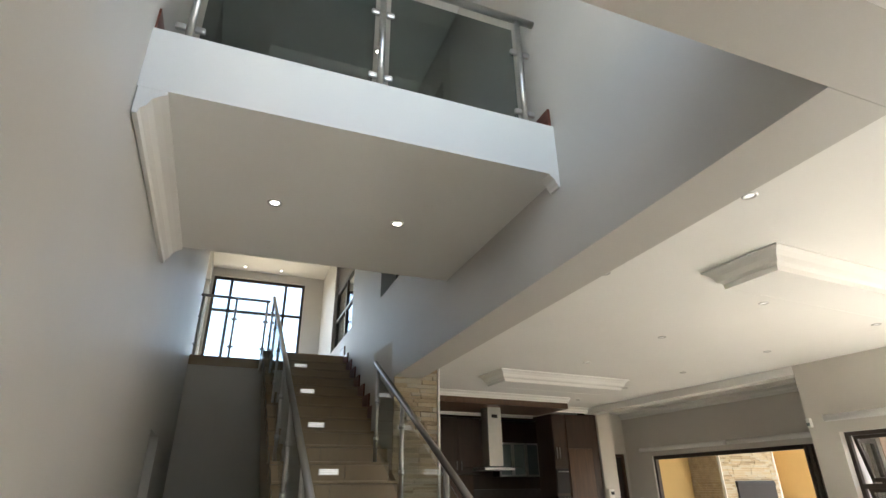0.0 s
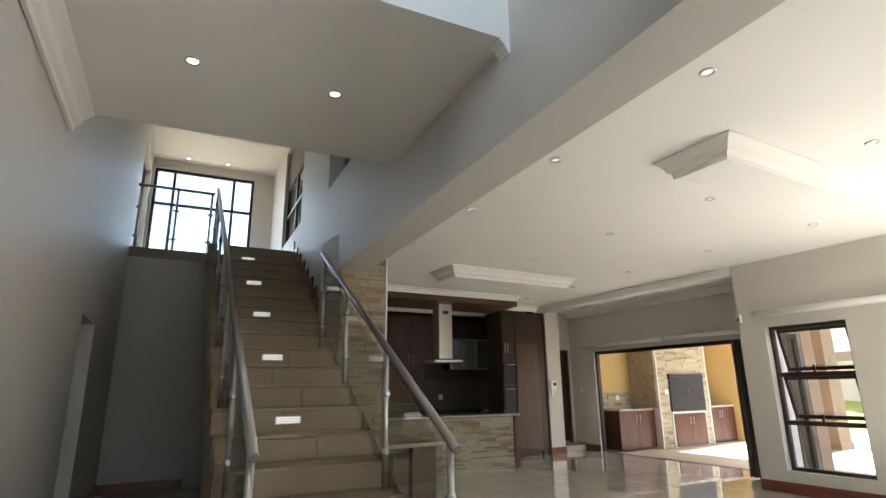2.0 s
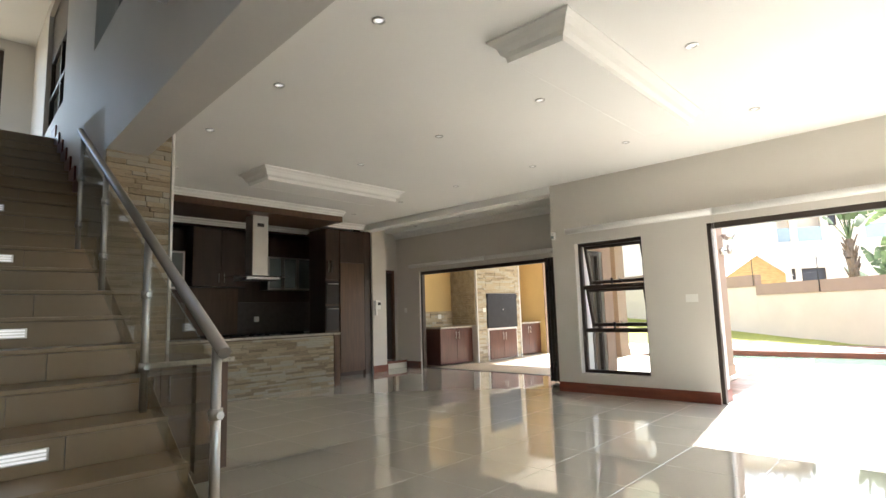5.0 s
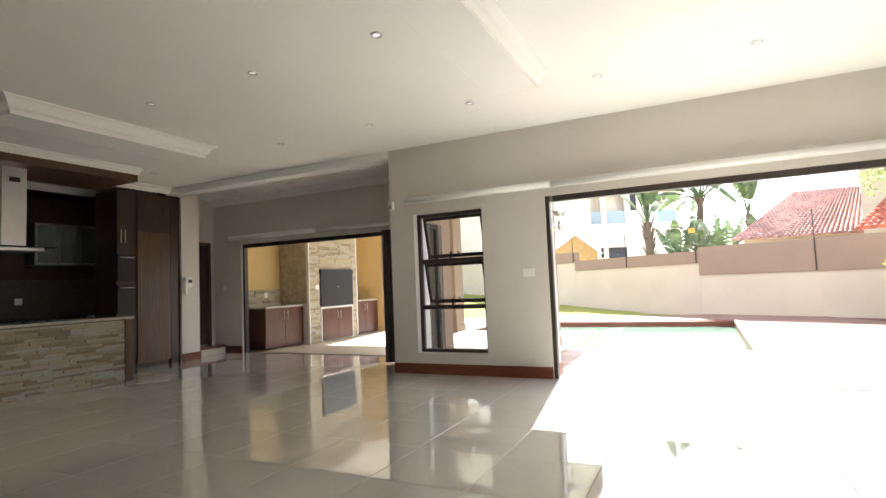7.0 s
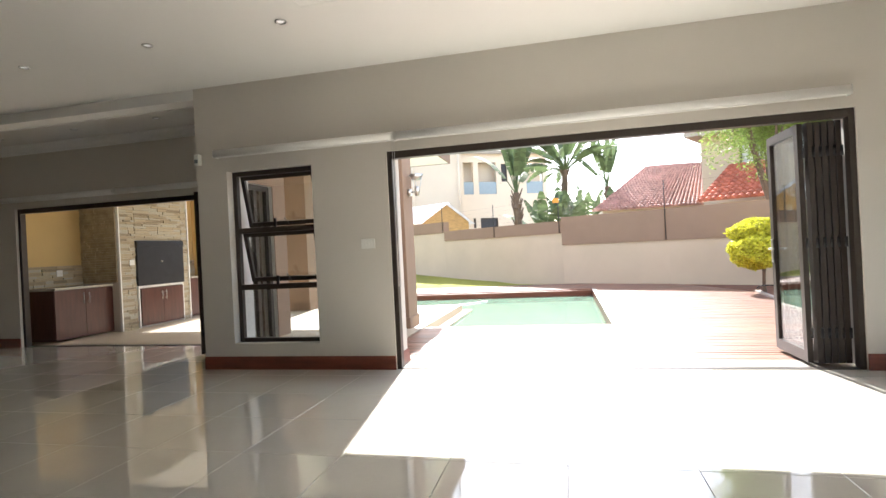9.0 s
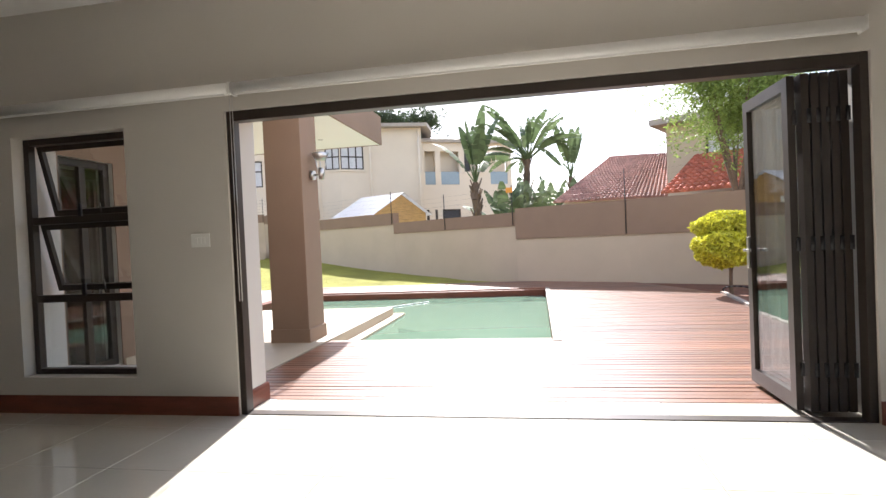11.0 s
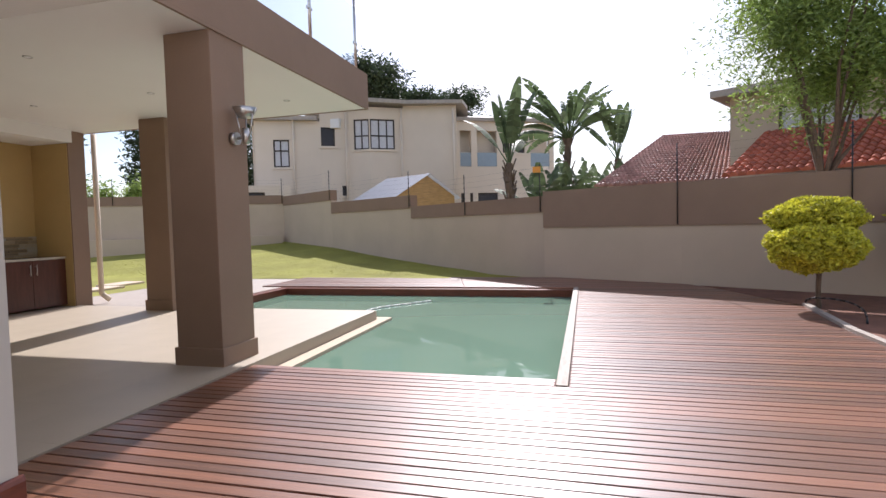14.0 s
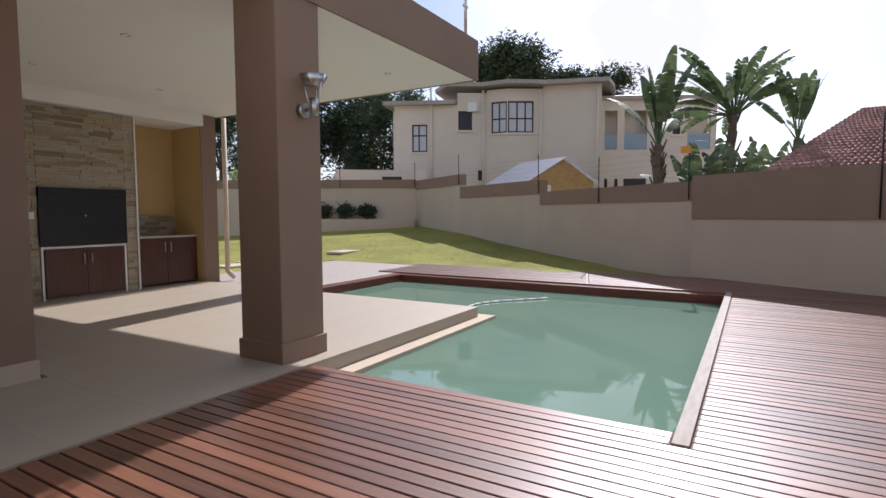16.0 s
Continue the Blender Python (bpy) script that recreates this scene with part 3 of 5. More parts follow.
# ---- kitchen ----
def cabinet(name, x0, x1, y0, y1, z0, z1, face, doors, material, label, handle_at="mid", group="", drawers=0):
    """A cabinet unit; face is the side its doors look to ('-y', '+x', '-x')."""
    ob = thing(name, ((x0 + x1) / 2, (y0 + y1) / 2, z0), label, "cabinet", group)
    part("body", B(x0 + 0.001, x1 - 0.001, y0 + 0.001, y1, z0, z1), material, ob)
    u0, u1 = (x0, x1) if face[1] == "y" else (y0, y1)
    w = (u1 - u0) / doors
    for i in range(doors):
        a, b = u0 + w * i + 0.003, u0 + w * (i + 1) - 0.003
        if face == "-y":
            d = part("door", B(a, b, y0 - 0.02, y0 - 0.001, z0 + 0.004, z1 - 0.004, bevel=0.003), material, ob)
        elif face == "+x":
            d = part("door", B(x1 + 0.001, x1 + 0.02, a, b, z0 + 0.004, z1 - 0.004, bevel=0.003), material, ob)
        else:
            d = part("door", B(x0 - 0.02, x0 - 0.001, a, b, z0 + 0.004, z1 - 0.004, bevel=0.003), material, ob)
        left = i % 2 == 1 or doors == 1
        u = a + 0.05 if left else b - 0.05
        zc = {"mid": (z0 + z1) / 2, "high": z1 - 0.16, "low": z0 + 0.16}[handle_at]
        n, e = {"-y": ((u, y0 - 0.02, 0), (0, -0.03, 0)), "+x": ((x1 + 0.02, u, 0), (0.03, 0, 0)), "-x": ((x0 - 0.02, u, 0), (-0.03, 0, 0))}[face]
        n, e = Vector(n), Vector(e)
        bm = bmesh.new()
        tube(bm, n + e + Vector((0, 0, zc - 0.09)), n + e + Vector((0, 0, zc + 0.09)), 0.006, seg=10)
        for dz in (-0.06, 0.06):
            tube(bm, n + Vector((0, 0, zc + dz)), n + e + Vector((0, 0, zc + dz)), 0.004, seg=8)
        part("handle", bm, STEEL, d, "brushed steel bar handle")
    return ob


island = thing("kitchen_island", (5.4, 9.3, 0), "kitchen island with a stone-clad front and brown end panel", "kitchen island")
part("body", B(3.6, 6.68, 8.96, 9.75, 0.0, 0.885), BROWNW, island)
part("end_panel", B(6.682, 6.80, 8.92, 9.78, 0.0, 0.885, bevel=0.004), BROWNW, island, "walnut-coloured end panel")
worktop = solid("island_worktop", B(3.55, 6.805, 8.90, 9.82, 0.887, 0.925, bevel=0.008), GRANITE, "speckled granite worktop on the island", "worktop")
hob = thing("gas_hob", (5.6, 9.3, 0.925), "black gas hob with pan grates set on the island", "hob")
part("plate", B(5.1, 5.98, 9.05, 9.6, 0.926, 0.936, bevel=0.003), BLACKM, hob)
for x in (5.26, 5.54, 5.82):
    for y in (9.18, 9.46):
        bm = bmesh.new()
        for a in range(4):
            c, s = math.cos(a * math.pi / 4), math.sin(a * math.pi / 4)
            tube(bm, (x - 0.11 * c, y - 0.11 * s, 0.958), (x + 0.11 * c, y + 0.11 * s, 0.958), 0.006, seg=6)
        tube(bm, (x, y, 0.936), (x, y, 0.955), 0.04)
        part("grate", bm, BLACKM, hob)
kb = thing("kitchen_bulkhead", (5.3, 9.5, 2.95), "dark brown timber bulkhead hung over the island", "bulkhead")
part("panel", B(3.6, 6.9, 8.95, 10.0, 2.93, CZ - 0.003), BROWNW, kb)
cornice("cornice_5", (3.0, 8.95, CZ), (6.9, 8.95, CZ), 0.75)
cornice("cornice_6", (6.9, 8.95, CZ), (6.9, 10.0, CZ), 0.75)
hood = thing("cooker_hood", (5.52, 9.4, 1.85), "stainless steel chimney hood with a flat glass canopy over the hob", "cooker hood")
part("chimney", B(5.30, 5.58, 9.25, 9.5, 1.92, 2.93, bevel=0.004), STEEL, hood)
part("canopy", B(4.97, 5.88, 9.1, 9.65, 1.895, 1.905, bevel=0.004), GLASST, hood, "flat glass canopy edge")
part("motor_box", B(5.15, 5.74, 9.15, 9.6, 1.85, 1.893, bevel=0.006), STEEL, hood)
part("vent_grille", B(5.38, 5.5, 9.243, 9.249, 2.74, 2.80), BLACKM, hood, "black vent slots")
structure("panel_kitchen", B(3.1, 8.2, 11.57, 11.599, 1.552, CZ - 0.002), DARKW, "dark wenge panelling on the kitchen wall")
structure("panel_splash", B(5.14, 6.18, 11.54, 11.559, 0.925, 1.84), BROWNW, "lighter brown panel behind the worktop")
structure("backsplash", B(3.1, 8.2, 11.56, 11.598, 0.9, 1.55), BACKSPL, "dark mosaic splashback behind the worktop")
for i, (a, b) in enumerate(((3.2, 4.2), (4.2, 5.2), (5.2, 6.2), (6.2, 7.3))):
    cabinet("base_cabinet", a, b, 10.98, 11.555, 0.1, 0.88, "-y", 2, DARKW, "dark wenge kitchen base cabinet", "high", "kitchen base cabinets")
solid("kitchen_worktop", B(3.2, 7.35, 10.94, 11.555, 0.882, 0.92, bevel=0.006), GRANITED, "dark polished granite kitchen worktop", "worktop")
for a, b in ((3.2, 4.5), (5.12, 6.2)):
    cabinet("wall_cabinet", a, b, 11.2, 11.555, 1.85, 2.98, "-y", 2, DARKW, "dark wenge kitchen wall cabinet with bar handles", "low", "kitchen wall cabinets")
for n, (a, b) in enumerate(((6.68, 7.73), (4.58, 5.0))):
    gc = thing("glass_wall_cabinet", ((a + b) / 2, 11.3, 1.85), "aluminium-framed wall cabinet with frosted glass doors", "cabinet", "glass wall cabinets")
    part("body", B(a, b, 11.26, 11.555, 1.8, 2.5), DARKW, gc)
    k = 3 if n == 0 else 1
    for i in range(k):
        u, v = a + (b - a) * i / k + 0.004, a + (b - a) * (i + 1) / k - 0.004
        d = part("door", holed(bmesh.new(), "y", 11.235, 11.258, u, v, 1.802, 2.498, [(u + 0.035, v - 0.035, 1.837, 2.463)]), STEEL, gc)
        part("pane", B(u + 0.035, v - 0.035, 11.243, 11.25, 1.837, 2.463), FROST, d)
solid("cabinet_soffit", B(3.0, 7.8, 11.2, 11.598, 2.99, CZ - 0.14), DARKW, "dark timber soffit above the wall cabinets", "soffit")
cornice("cornice_7", (3.0, 11.2, CZ), (7.6, 11.2, CZ), 0.75)
oven = thing("oven_tower", (7.4, 10.2, 0), "dark built-in oven tower with black glass ovens", "oven tower")
part("body", B(7.23, 7.56, 9.99, 10.55, 0.0, 2.98), DARKW, oven)
part("top_door", B(7.235, 7.555, 9.965, 9.988, 1.95, 2.975, bevel=0.003), DARKW, oven)
part("base_door", B(7.235, 7.555, 9.965, 9.988, 0.1, 0.9, bevel=0.003), DARKW, oven)
for z0, z1 in ((0.93, 1.42), (1.46, 1.92)):
    d = part("oven_door", B(7.24, 7.55, 9.962, 9.988, z0, z1, bevel=0.004), BLACKM, oven, "black glass oven door")
    part("handle", T((7.27, 9.94, z1 - 0.06), (7.52, 9.94, z1 - 0.06), 0.008), STEEL, d)
for x in (7.29, 7.36):
    part("handle", T((x, 9.945, 2.1), (x, 9.945, 2.32), 0.007), STEEL, oven, "brushed steel bar handle")
tall = thing("tall_cabinet", (7.9, 10.0, 0), "tall brown walnut cabinet side panel beside the column", "cabinet")
part("body", B(7.562, 8.20, 9.97, 10.6, 0.08, 2.98), BROWNW, tall)
part("door", B(7.57, 8.19, 9.945, 9.967, 0.1, 2.3, bevel=0.003), BROWNW, tall)
part("top_door", B(7.57, 8.19, 9.945, 9.967, 2.306, 2.975, bevel=0.003), DARKW, tall)
part("kick_plate", B(7.60, 8.18, 10.0, 10.02, 0.0, 0.08), DARKW, tall)
cornice("cornice_8", (7.2, 9.95, CZ), (8.24, 9.95, CZ), 0.85)
structure("column_kitchen", B(8.42, 8.80, 9.95, 10.4, -0.1, CZ - 0.002), WALL, "pale painted column beside the kitchen")
structure("column_side", B(8.24, 8.418, 10.0, 10.38, 0.0, CZ - 0.002), DARKW, "dark panel strip beside the column")
structure("trim_column", B(8.41, 8.815, 9.933, 9.949, 0.0, 0.14), SKIRT, "red timber skirting round the column foot")
icom = thing("intercom", (8.52, 9.93, 1.3), "white wall intercom handset on the column", "intercom")
part("housing", B(8.44, 8.62, 9.915, 9.949, 1.32, 1.52, bevel=0.01), PLASTIC, icom)
part("screen", B(8.53, 8.61, 9.911, 9.9145, 1.42, 1.48), BLACKM, icom)
part("handset", B(8.445, 8.5, 9.885, 9.914, 1.2, 1.53, bevel=0.012), PLASTIC, icom)
structure("step_passage", B(8.82, 9.6, 10.18, 10.498, 0.0, 0.17, bevel=0.006), TILE, "single tiled step up to the passage door")
pd = thing("door_2", (9.3, 10.55, 0.17), "dark brown passage door in a timber frame", "door", kind="structure")
part("leaf", B(9.13, 9.48, 10.55, 10.59, 0.18, 2.19), FRAME, pd)
for a, b in ((9.08, 9.13), (9.48, 9.53)):
    part("door_frame", B(a, b, 10.485, 10.62, 0.172, 2.248), BROWNW, pd)
part("door_frame", B(9.13, 9.48, 10.485, 10.62, 2.19, 2.248), BROWNW, pd)
structure("trim_step", B(8.82, 9.6, 10.166, 10.178, 0.12, 0.172), SKIRT, "dark nosing on the passage step")

bar1 = cabinet("bar_cabinet", 2.74, 2.94, 5.16, 6.08, 0.1, 0.885, "+x", 1, BROWNW, "brown walnut low cabinet at the stair foot with bar handle", "high")
part("end_panel", B(2.725, 2.962, 5.12, 5.158, 0.1, 0.885), BROWNW, bar1)
part("kick_plate", B(2.74, 2.90, 5.22, 6.08, 0.0, 0.099), DARKW, bar1)
low = cabinet("bar_cabinet_low", 2.27, 2.72, 5.2, 6.08, 0.1, 0.885, "-y", 2, BROWNW, "brown walnut low double cabinet under the stair rail", "high")
part("kick_plate", B(2.27, 2.72, 5.26, 6.08, 0.0, 0.099), DARKW, low)
solid("bar_worktop", B(2.24, 3.0, 5.08, 6.095, 0.888, 0.925, bevel=0.006), GRANITE, "pale granite top on the bar cabinets", "worktop")

# ---- dropped ceiling panels, downlights ----
FLARE = [(0, 0), (0.13, 0), (0.13, -0.012), (0.10, -0.03), (0.075, -0.06), (0.06, -0.10), (0.03, -0.12), (0.025, -0.16), (0, -0.16)]


def ceiling_box(name, x0, x1, y0, y1):
    ob = thing(name, (x0, y0, CZ - 0.16), "dropped white ceiling panel edged with moulded cornice", "ceiling panel", "dropped ceiling panels")
    part("panel", B(x0, x1, y0, y1, CZ - 0.16, CZ - 0.003), CEIL, ob)
    for p, q in (((x0 - 0.1, y0), (x1 + 0.1, y0)), ((x1, y0 - 0.1), (x1, y1 + 0.1)), ((x1 + 0.1, y1), (x0 - 0.1, y1)), ((x0, y1 + 0.1), (x0, y0 - 0.1))):
        a, b = Vector((*p, CZ - 0.002)), Vector((*q, CZ - 0.002))
        w = (b - a).normalized()
        bm = bmesh.new()
        side = w.cross(Vector((0, 0, 1)))
        rings = []
        for e, s in ((a + w * 0.1, -1), (b - w * 0.1, 1)):
            rings.append([bm.verts.new(e + side * o + w * s * o + Vector((0, 0, h))) for o, h in FLARE])
        for i in range(len(FLARE)):
            j = (i + 1) % len(FLARE)
            bm.faces.new((rings[0][i], rings[0][j], rings[1][j], rings[1][i]))
        bmesh.ops.recalc_face_normals(bm, faces=bm.faces[:])
        part("cornice", bm, CEIL, ob)


ceiling_box("ceiling_panel", 4.05, 6.45, 2.68, 3.08)
ceiling_box("ceiling_panel", 4.42, 6.55, 7.15, 7.6)


def downlight_mesh():
    bm = bmesh.new()
    n = 20
    prof = [(0.047, 0.0), (0.047, -0.006), (0.036, -0.009), (0.03, -0.004), (0.027, 0.0)]
    rings = [[bm.verts.new((r * math.cos(2 * math.pi * i / n), r * math.sin(2 * math.pi * i / n), z)) for i in range(n)] for r, z in prof]
    for a, b in zip(rings[:-1], rings[1:]):
        for i in range(n):
            bm.faces.new((a[i], a[(i + 1) % n], b[(i + 1) % n], b[i])).smooth = True
    me = bpy.data.meshes.new("ring")
    bm.to_mesh(me)
    bm.free()
    me.materials.append(STEEL)
    bm = bmesh.new()
    bmesh.ops.create_circle(bm, cap_ends=True, segments=16, radius=0.027, matrix=Matrix.Translation((0, 0, -0.002)) @ Matrix.Rotation(math.pi, 4, "X"))
    mb = bpy.data.meshes.new("bulb")
    bm.to_mesh(mb)
    bm.free()
    mb.materials.append(LAMPON)
    return me, mb


RING, BULB = downlight_mesh()
BULBDIM = BULB.copy()
BULBDIM.materials[0] = LAMPDIM


def downlight(x, y, z, group):
    ob = new("downlight")
    ob.location = lay["m"] @ Vector((x, y, z - 0.001))
    tagged(ob, "small round recessed downlight with a steel ring" + (", lit" if "hall" in group else ""), "downlight", group)
    for n, me in (("ring", RING), ("bulb", BULB if "hall" in group else BULBDIM)):
        o = new(n, me)
        o.parent = ob


for x in (3.14, 5.07, 6.9):
    for y in (0.85, 2.17, 3.52, 4.84, 6.26):
        downlight(x + 0.033 * (y - 2.17), y, CZ, "living room downlights")
for x, y in ((9.02, 6.54), (9.07, 7.93), (9.12, 9.3), (7.22, 9.02), (7.16, 7.64), (3.54, 7.88)):
    downlight(x, y, CZ, "living room downlights")
for x, y in ((0.57, 3.65), (1.41, 3.61)):
    downlight(x, y, 3.255, "hall downlights")
lay["m"] = WING
for x, y in ((0.25, 12.15), (1.03, 12.15), (0.28, 10.5), (1.07, 10.5), (1.4, 4.9)):
    downlight(x, y, TOPZ, "stair hall downlights")
lay["m"] = STRAIGHT


# ---- pool-side window, doors, blinds, switches ----
win = thing("window_3", (8.3, 4.44, 0.28), "dark bronze aluminium window with two open top-hung sashes", "window", kind="structure")
FX0, FX1 = 8.28, 8.34
for a, b, c, d in ((3.93, 3.98, 0.28, 2.18), (4.895, 4.945, 0.28, 2.18), (3.98, 4.895, 0.28, 0.325), (3.98, 4.895, 2.13, 2.18), (3.98, 4.895, 0.86, 0.92), (3.98, 4.895, 1.49, 1.55)):
    part("window_frame", B(FX0, FX1, a, b, c, d, bevel=0.005), FRAME, win)
part("pane", B(8.308, 8.312, 3.98, 4.895, 0.325, 0.86), GLASS, win).visible_shadow = False
for z0, z1 in ((0.92, 1.49), (1.55, 2.13)):
    piv = Matrix.Translation((8.34, 0, z1)) @ Matrix.Rotation(radians(-14), 4, "Y") @ Matrix.Translation((-8.34, 0, -z1))
    bm = bmesh.new()
    for a, b, c, d in ((3.985, 4.03, z0, z1), (4.845, 4.89, z0, z1), (4.03, 4.845, z0, z0 + 0.05), (4.03, 4.845, z1 - 0.045, z1)):
        box(bm, 8.342, 8.38, a, b, c, d, bevel=0.004)
    bm.transform(piv)
    sash = part("sash", bm, FRAME, win, "open top-hung sash")
    bm = B(8.358, 8.362, 4.03, 4.845, z0 + 0.05, z1 - 0.045)
    bm.transform(piv)
    part("pane", bm, GLASS, sash).visible_shadow = False
    part("stay", T((8.33, 4.3, z0 + 0.02), (8.45, 4.42, z0 + 0.1), 0.008), FRAME, sash)
    part("window_handle", B(8.262, 8.279, 4.42, 4.45, z0 - 0.01, z0 + 0.09, bevel=0.004), BLACKM, win)


def door_frame(name, x0, x1, y0, y1, z1, label):
    ob = thing(name, (x0, y0, 0), label, "door frame", kind="structure")
    part("jamb", B(x0, x1, y1 - 0.05, y1 - 0.001, 0.0, z1 - 0.001, bevel=0.005), FRAME, ob)
    part("jamb", B(x0, x1, y0 + 0.001, y0 + 0.05, 0.0, z1 - 0.001, bevel=0.005), FRAME, ob)
    part("head_track", B(x0, x1, y0 + 0.05, y1 - 0.05, z1 - 0.075, z1 - 0.002, bevel=0.005), FRAME, ob)
    part("floor_track", B(x0, x1, y0 + 0.05, y1 - 0.05, -0.004, 0.006), FRAME, ob)
    return ob


def leaf(parent, m, w=0.72, h=2.08, handle=False):
    """One glazed folding leaf: local x is its width, from the hinge."""
    bm = holed(bmesh.new(), "y", -0.022, 0.022, 0, w, 0.03, h + 0.03, [(0.075, w - 0.075, 0.13, h - 0.05)])
    bm.transform(m)
    lf = part("door_leaf", bm, FRAME, parent)
    bm = B(0.075, w - 0.075, -0.004, 0.004, 0.13, h - 0.05)
    bm.transform(m)
    part("pane", bm, GLASS, lf).visible_shadow = False
    for z in (0.25, 1.05, 1.85):
        bm = T((0, -0.02, z), (0, -0.02, z + 0.09), 0.013)
        bm.transform(m)
        part("hinge", bm, BLACKM, lf)
    if handle:
        bm = box(B(w - 0.06, w - 0.02, -0.034, -0.022, 0.9, 1.14, bevel=0.004), w - 0.15, w - 0.025, -0.062, -0.046, 1.03, 1.05, bevel=0.004)
        box(bm, w - 0.06, w - 0.02, 0.022, 0.034, 0.9, 1.14, bevel=0.004)
        box(bm, w - 0.15, w - 0.025, 0.046, 0.062, 1.03, 1.05, bevel=0.004)
        tube(bm, (w - 0.04, -0.05, 1.04), (w - 0.04, 0.05, 1.04), 0.009)
        bm.transform(m)
        part("lever_handle", bm, STEEL, lf, "satin steel lever handle on a plate")
        bm = B(w - 0.055, w - 0.03, -0.05, -0.044, 0.83, 0.89, bevel=0.003)
        bm.transform(m)
        part("key_tag", bm, REDTAG, lf, "small red key tag")
    return lf


door_frame("door_frame_1", 8.20, 8.29, -1.10, 3.09, 2.235, "dark bronze aluminium frame of the folding pool doors")
fold = thing("folding_door", (8.5, -0.95, 0), "open dark bronze folding glass door stacked at the jamb", "folding door")
leaf(fold, pose(8.34, -0.73, 0, 0, 0, 0), 0.73, 2.13, True)
for i in range(5):
    leaf(fold, pose(8.31, -0.80 - 0.055 * i, 0, 0, 0, 2 - 0.8 * i), 0.72, 2.13)
door_frame("door_frame_2", 9.66, 9.75, 5.36, 9.73, 2.17, "dark bronze aluminium frame of the folding patio doors")
fold2 = thing("folding_door", (9.7, 5.5, 0), "dark bronze folding glass door stacked open at the patio", "folding door")
for i in range(7):
    leaf(fold2, pose(8.86, 5.46 + 0.07 * i, 0, 0, 0, 0.5 * i), 0.78, 2.06, i == 6)

for y0, y1 in ((3.0, 5.03), (-1.03, 2.97)):
    bl = thing("roller_blind", (8.1, y0, 2.3), "rolled-up white roller blind above the opening", "blind", "roller blinds")
    part("roll", T((8.11, y0, 2.365), (8.11, y1, 2.365), 0.044, seg=18), WHITE, bl)
    part("bottom_bar", B(8.085, 8.10, y0 + 0.02, y1 - 0.02, 2.315, 2.333, bevel=0.003), WHITE, bl)
    for y in (y0 - 0.012, y1 + 0.001):
        part("bracket", B(8.08, 8.178, y, y + 0.011, 2.325, 2.41, bevel=0.003), WHITE, bl)
chain = thing("blind_chain", (8.12, 2.99, 1.2), "thin beaded pull chain hanging from the blind", "blind chain")
for y in (2.975, 2.995):
    part("chain", T((8.1, y, 0.85), (8.1, y, 2.33), 0.0032, seg=6), STEEL, chain)
bl = thing("roller_blind", (9.55, 7, 2.3), "rolled-up white roller blind over the patio doors", "blind", "roller blinds")
for y0, y1 in ((5.4, 7.75), (7.8, 9.98)):
    part("roll", T((9.56, y0, 2.3), (9.56, y1, 2.3), 0.044, seg=18), WHITE, bl)
    part("bracket", B(9.54, 9.618, y0 - 0.012, y0 - 0.001, 2.26, 2.35), WHITE, bl)


def switch(x, y, z, face, w=0.115, h=0.075, label="white plastic light switch plate on the wall"):
    ob = thing("light_switch", (x, y, z), label, "light switch", "switches")
    if face == "x":
        part("plate", B(x - 0.01, x - 0.001, y - w / 2, y + w / 2, z - h / 2, z + h / 2, bevel=0.003), PLASTIC, ob)
        for k in (-1, 0, 1):
            part("rocker", B(x - 0.014, x - 0.0105, y + k * 0.03 - 0.011, y + k * 0.03 + 0.011, z - 0.02, z + 0.02, bevel=0.002), PLASTIC, ob)
    else:
        part("plate", B(x - w / 2, x + w / 2, y - 0.01, y - 0.001, z - h / 2, z + h / 2, bevel=0.003), PLASTIC, ob)
        for k in (-0.5, 0.5):
            part("rocker", B(x + k * 0.04 - 0.014, x + k * 0.04 + 0.014, y - 0.014, y - 0.0105, z - 0.02, z + 0.02, bevel=0.002), PLASTIC, ob)


switch(WX, 3.33, 1.30, "x", 0.15, 0.1)
switch(2.55, 6.105, 1.12, "y", 0.09, 0.12)
switch(5.35, 11.555, 1.2, "y", 0.11, 0.11, "white plastic socket plate on the splashback")
switch(6.6, 11.555, 1.2, "y", 0.11, 0.11, "white plastic socket plate on the splashback")
switch(RX, 10.2, 1.3, "x", 0.08, 0.11)
pir = thing("motion_detector", (8.17, 5.28, 2.33), "small white alarm sensor on the wall corner", "alarm sensor")
part("housing", B(8.12, 8.179, 5.245, 5.305, 2.27, 2.39, bevel=0.012), PLASTIC, pir)
part("lens", B(8.114, 8.119, 5.255, 5.295, 2.29, 2.33), FROST, pir)

ledge(pil, "y", 6.139, 2.33, 2.86, 0.0, CZ - 0.01, -1, 0.042, 0.22)
ledge(island, "y", 8.955, 4.4, 6.68, 0.0, 0.88, -1, 0.036, 0.24)
ledge(island, "y", 8.955, 3.6, 4.396, 0.0, 0.88, -1, 0.036, 0.24, 0)

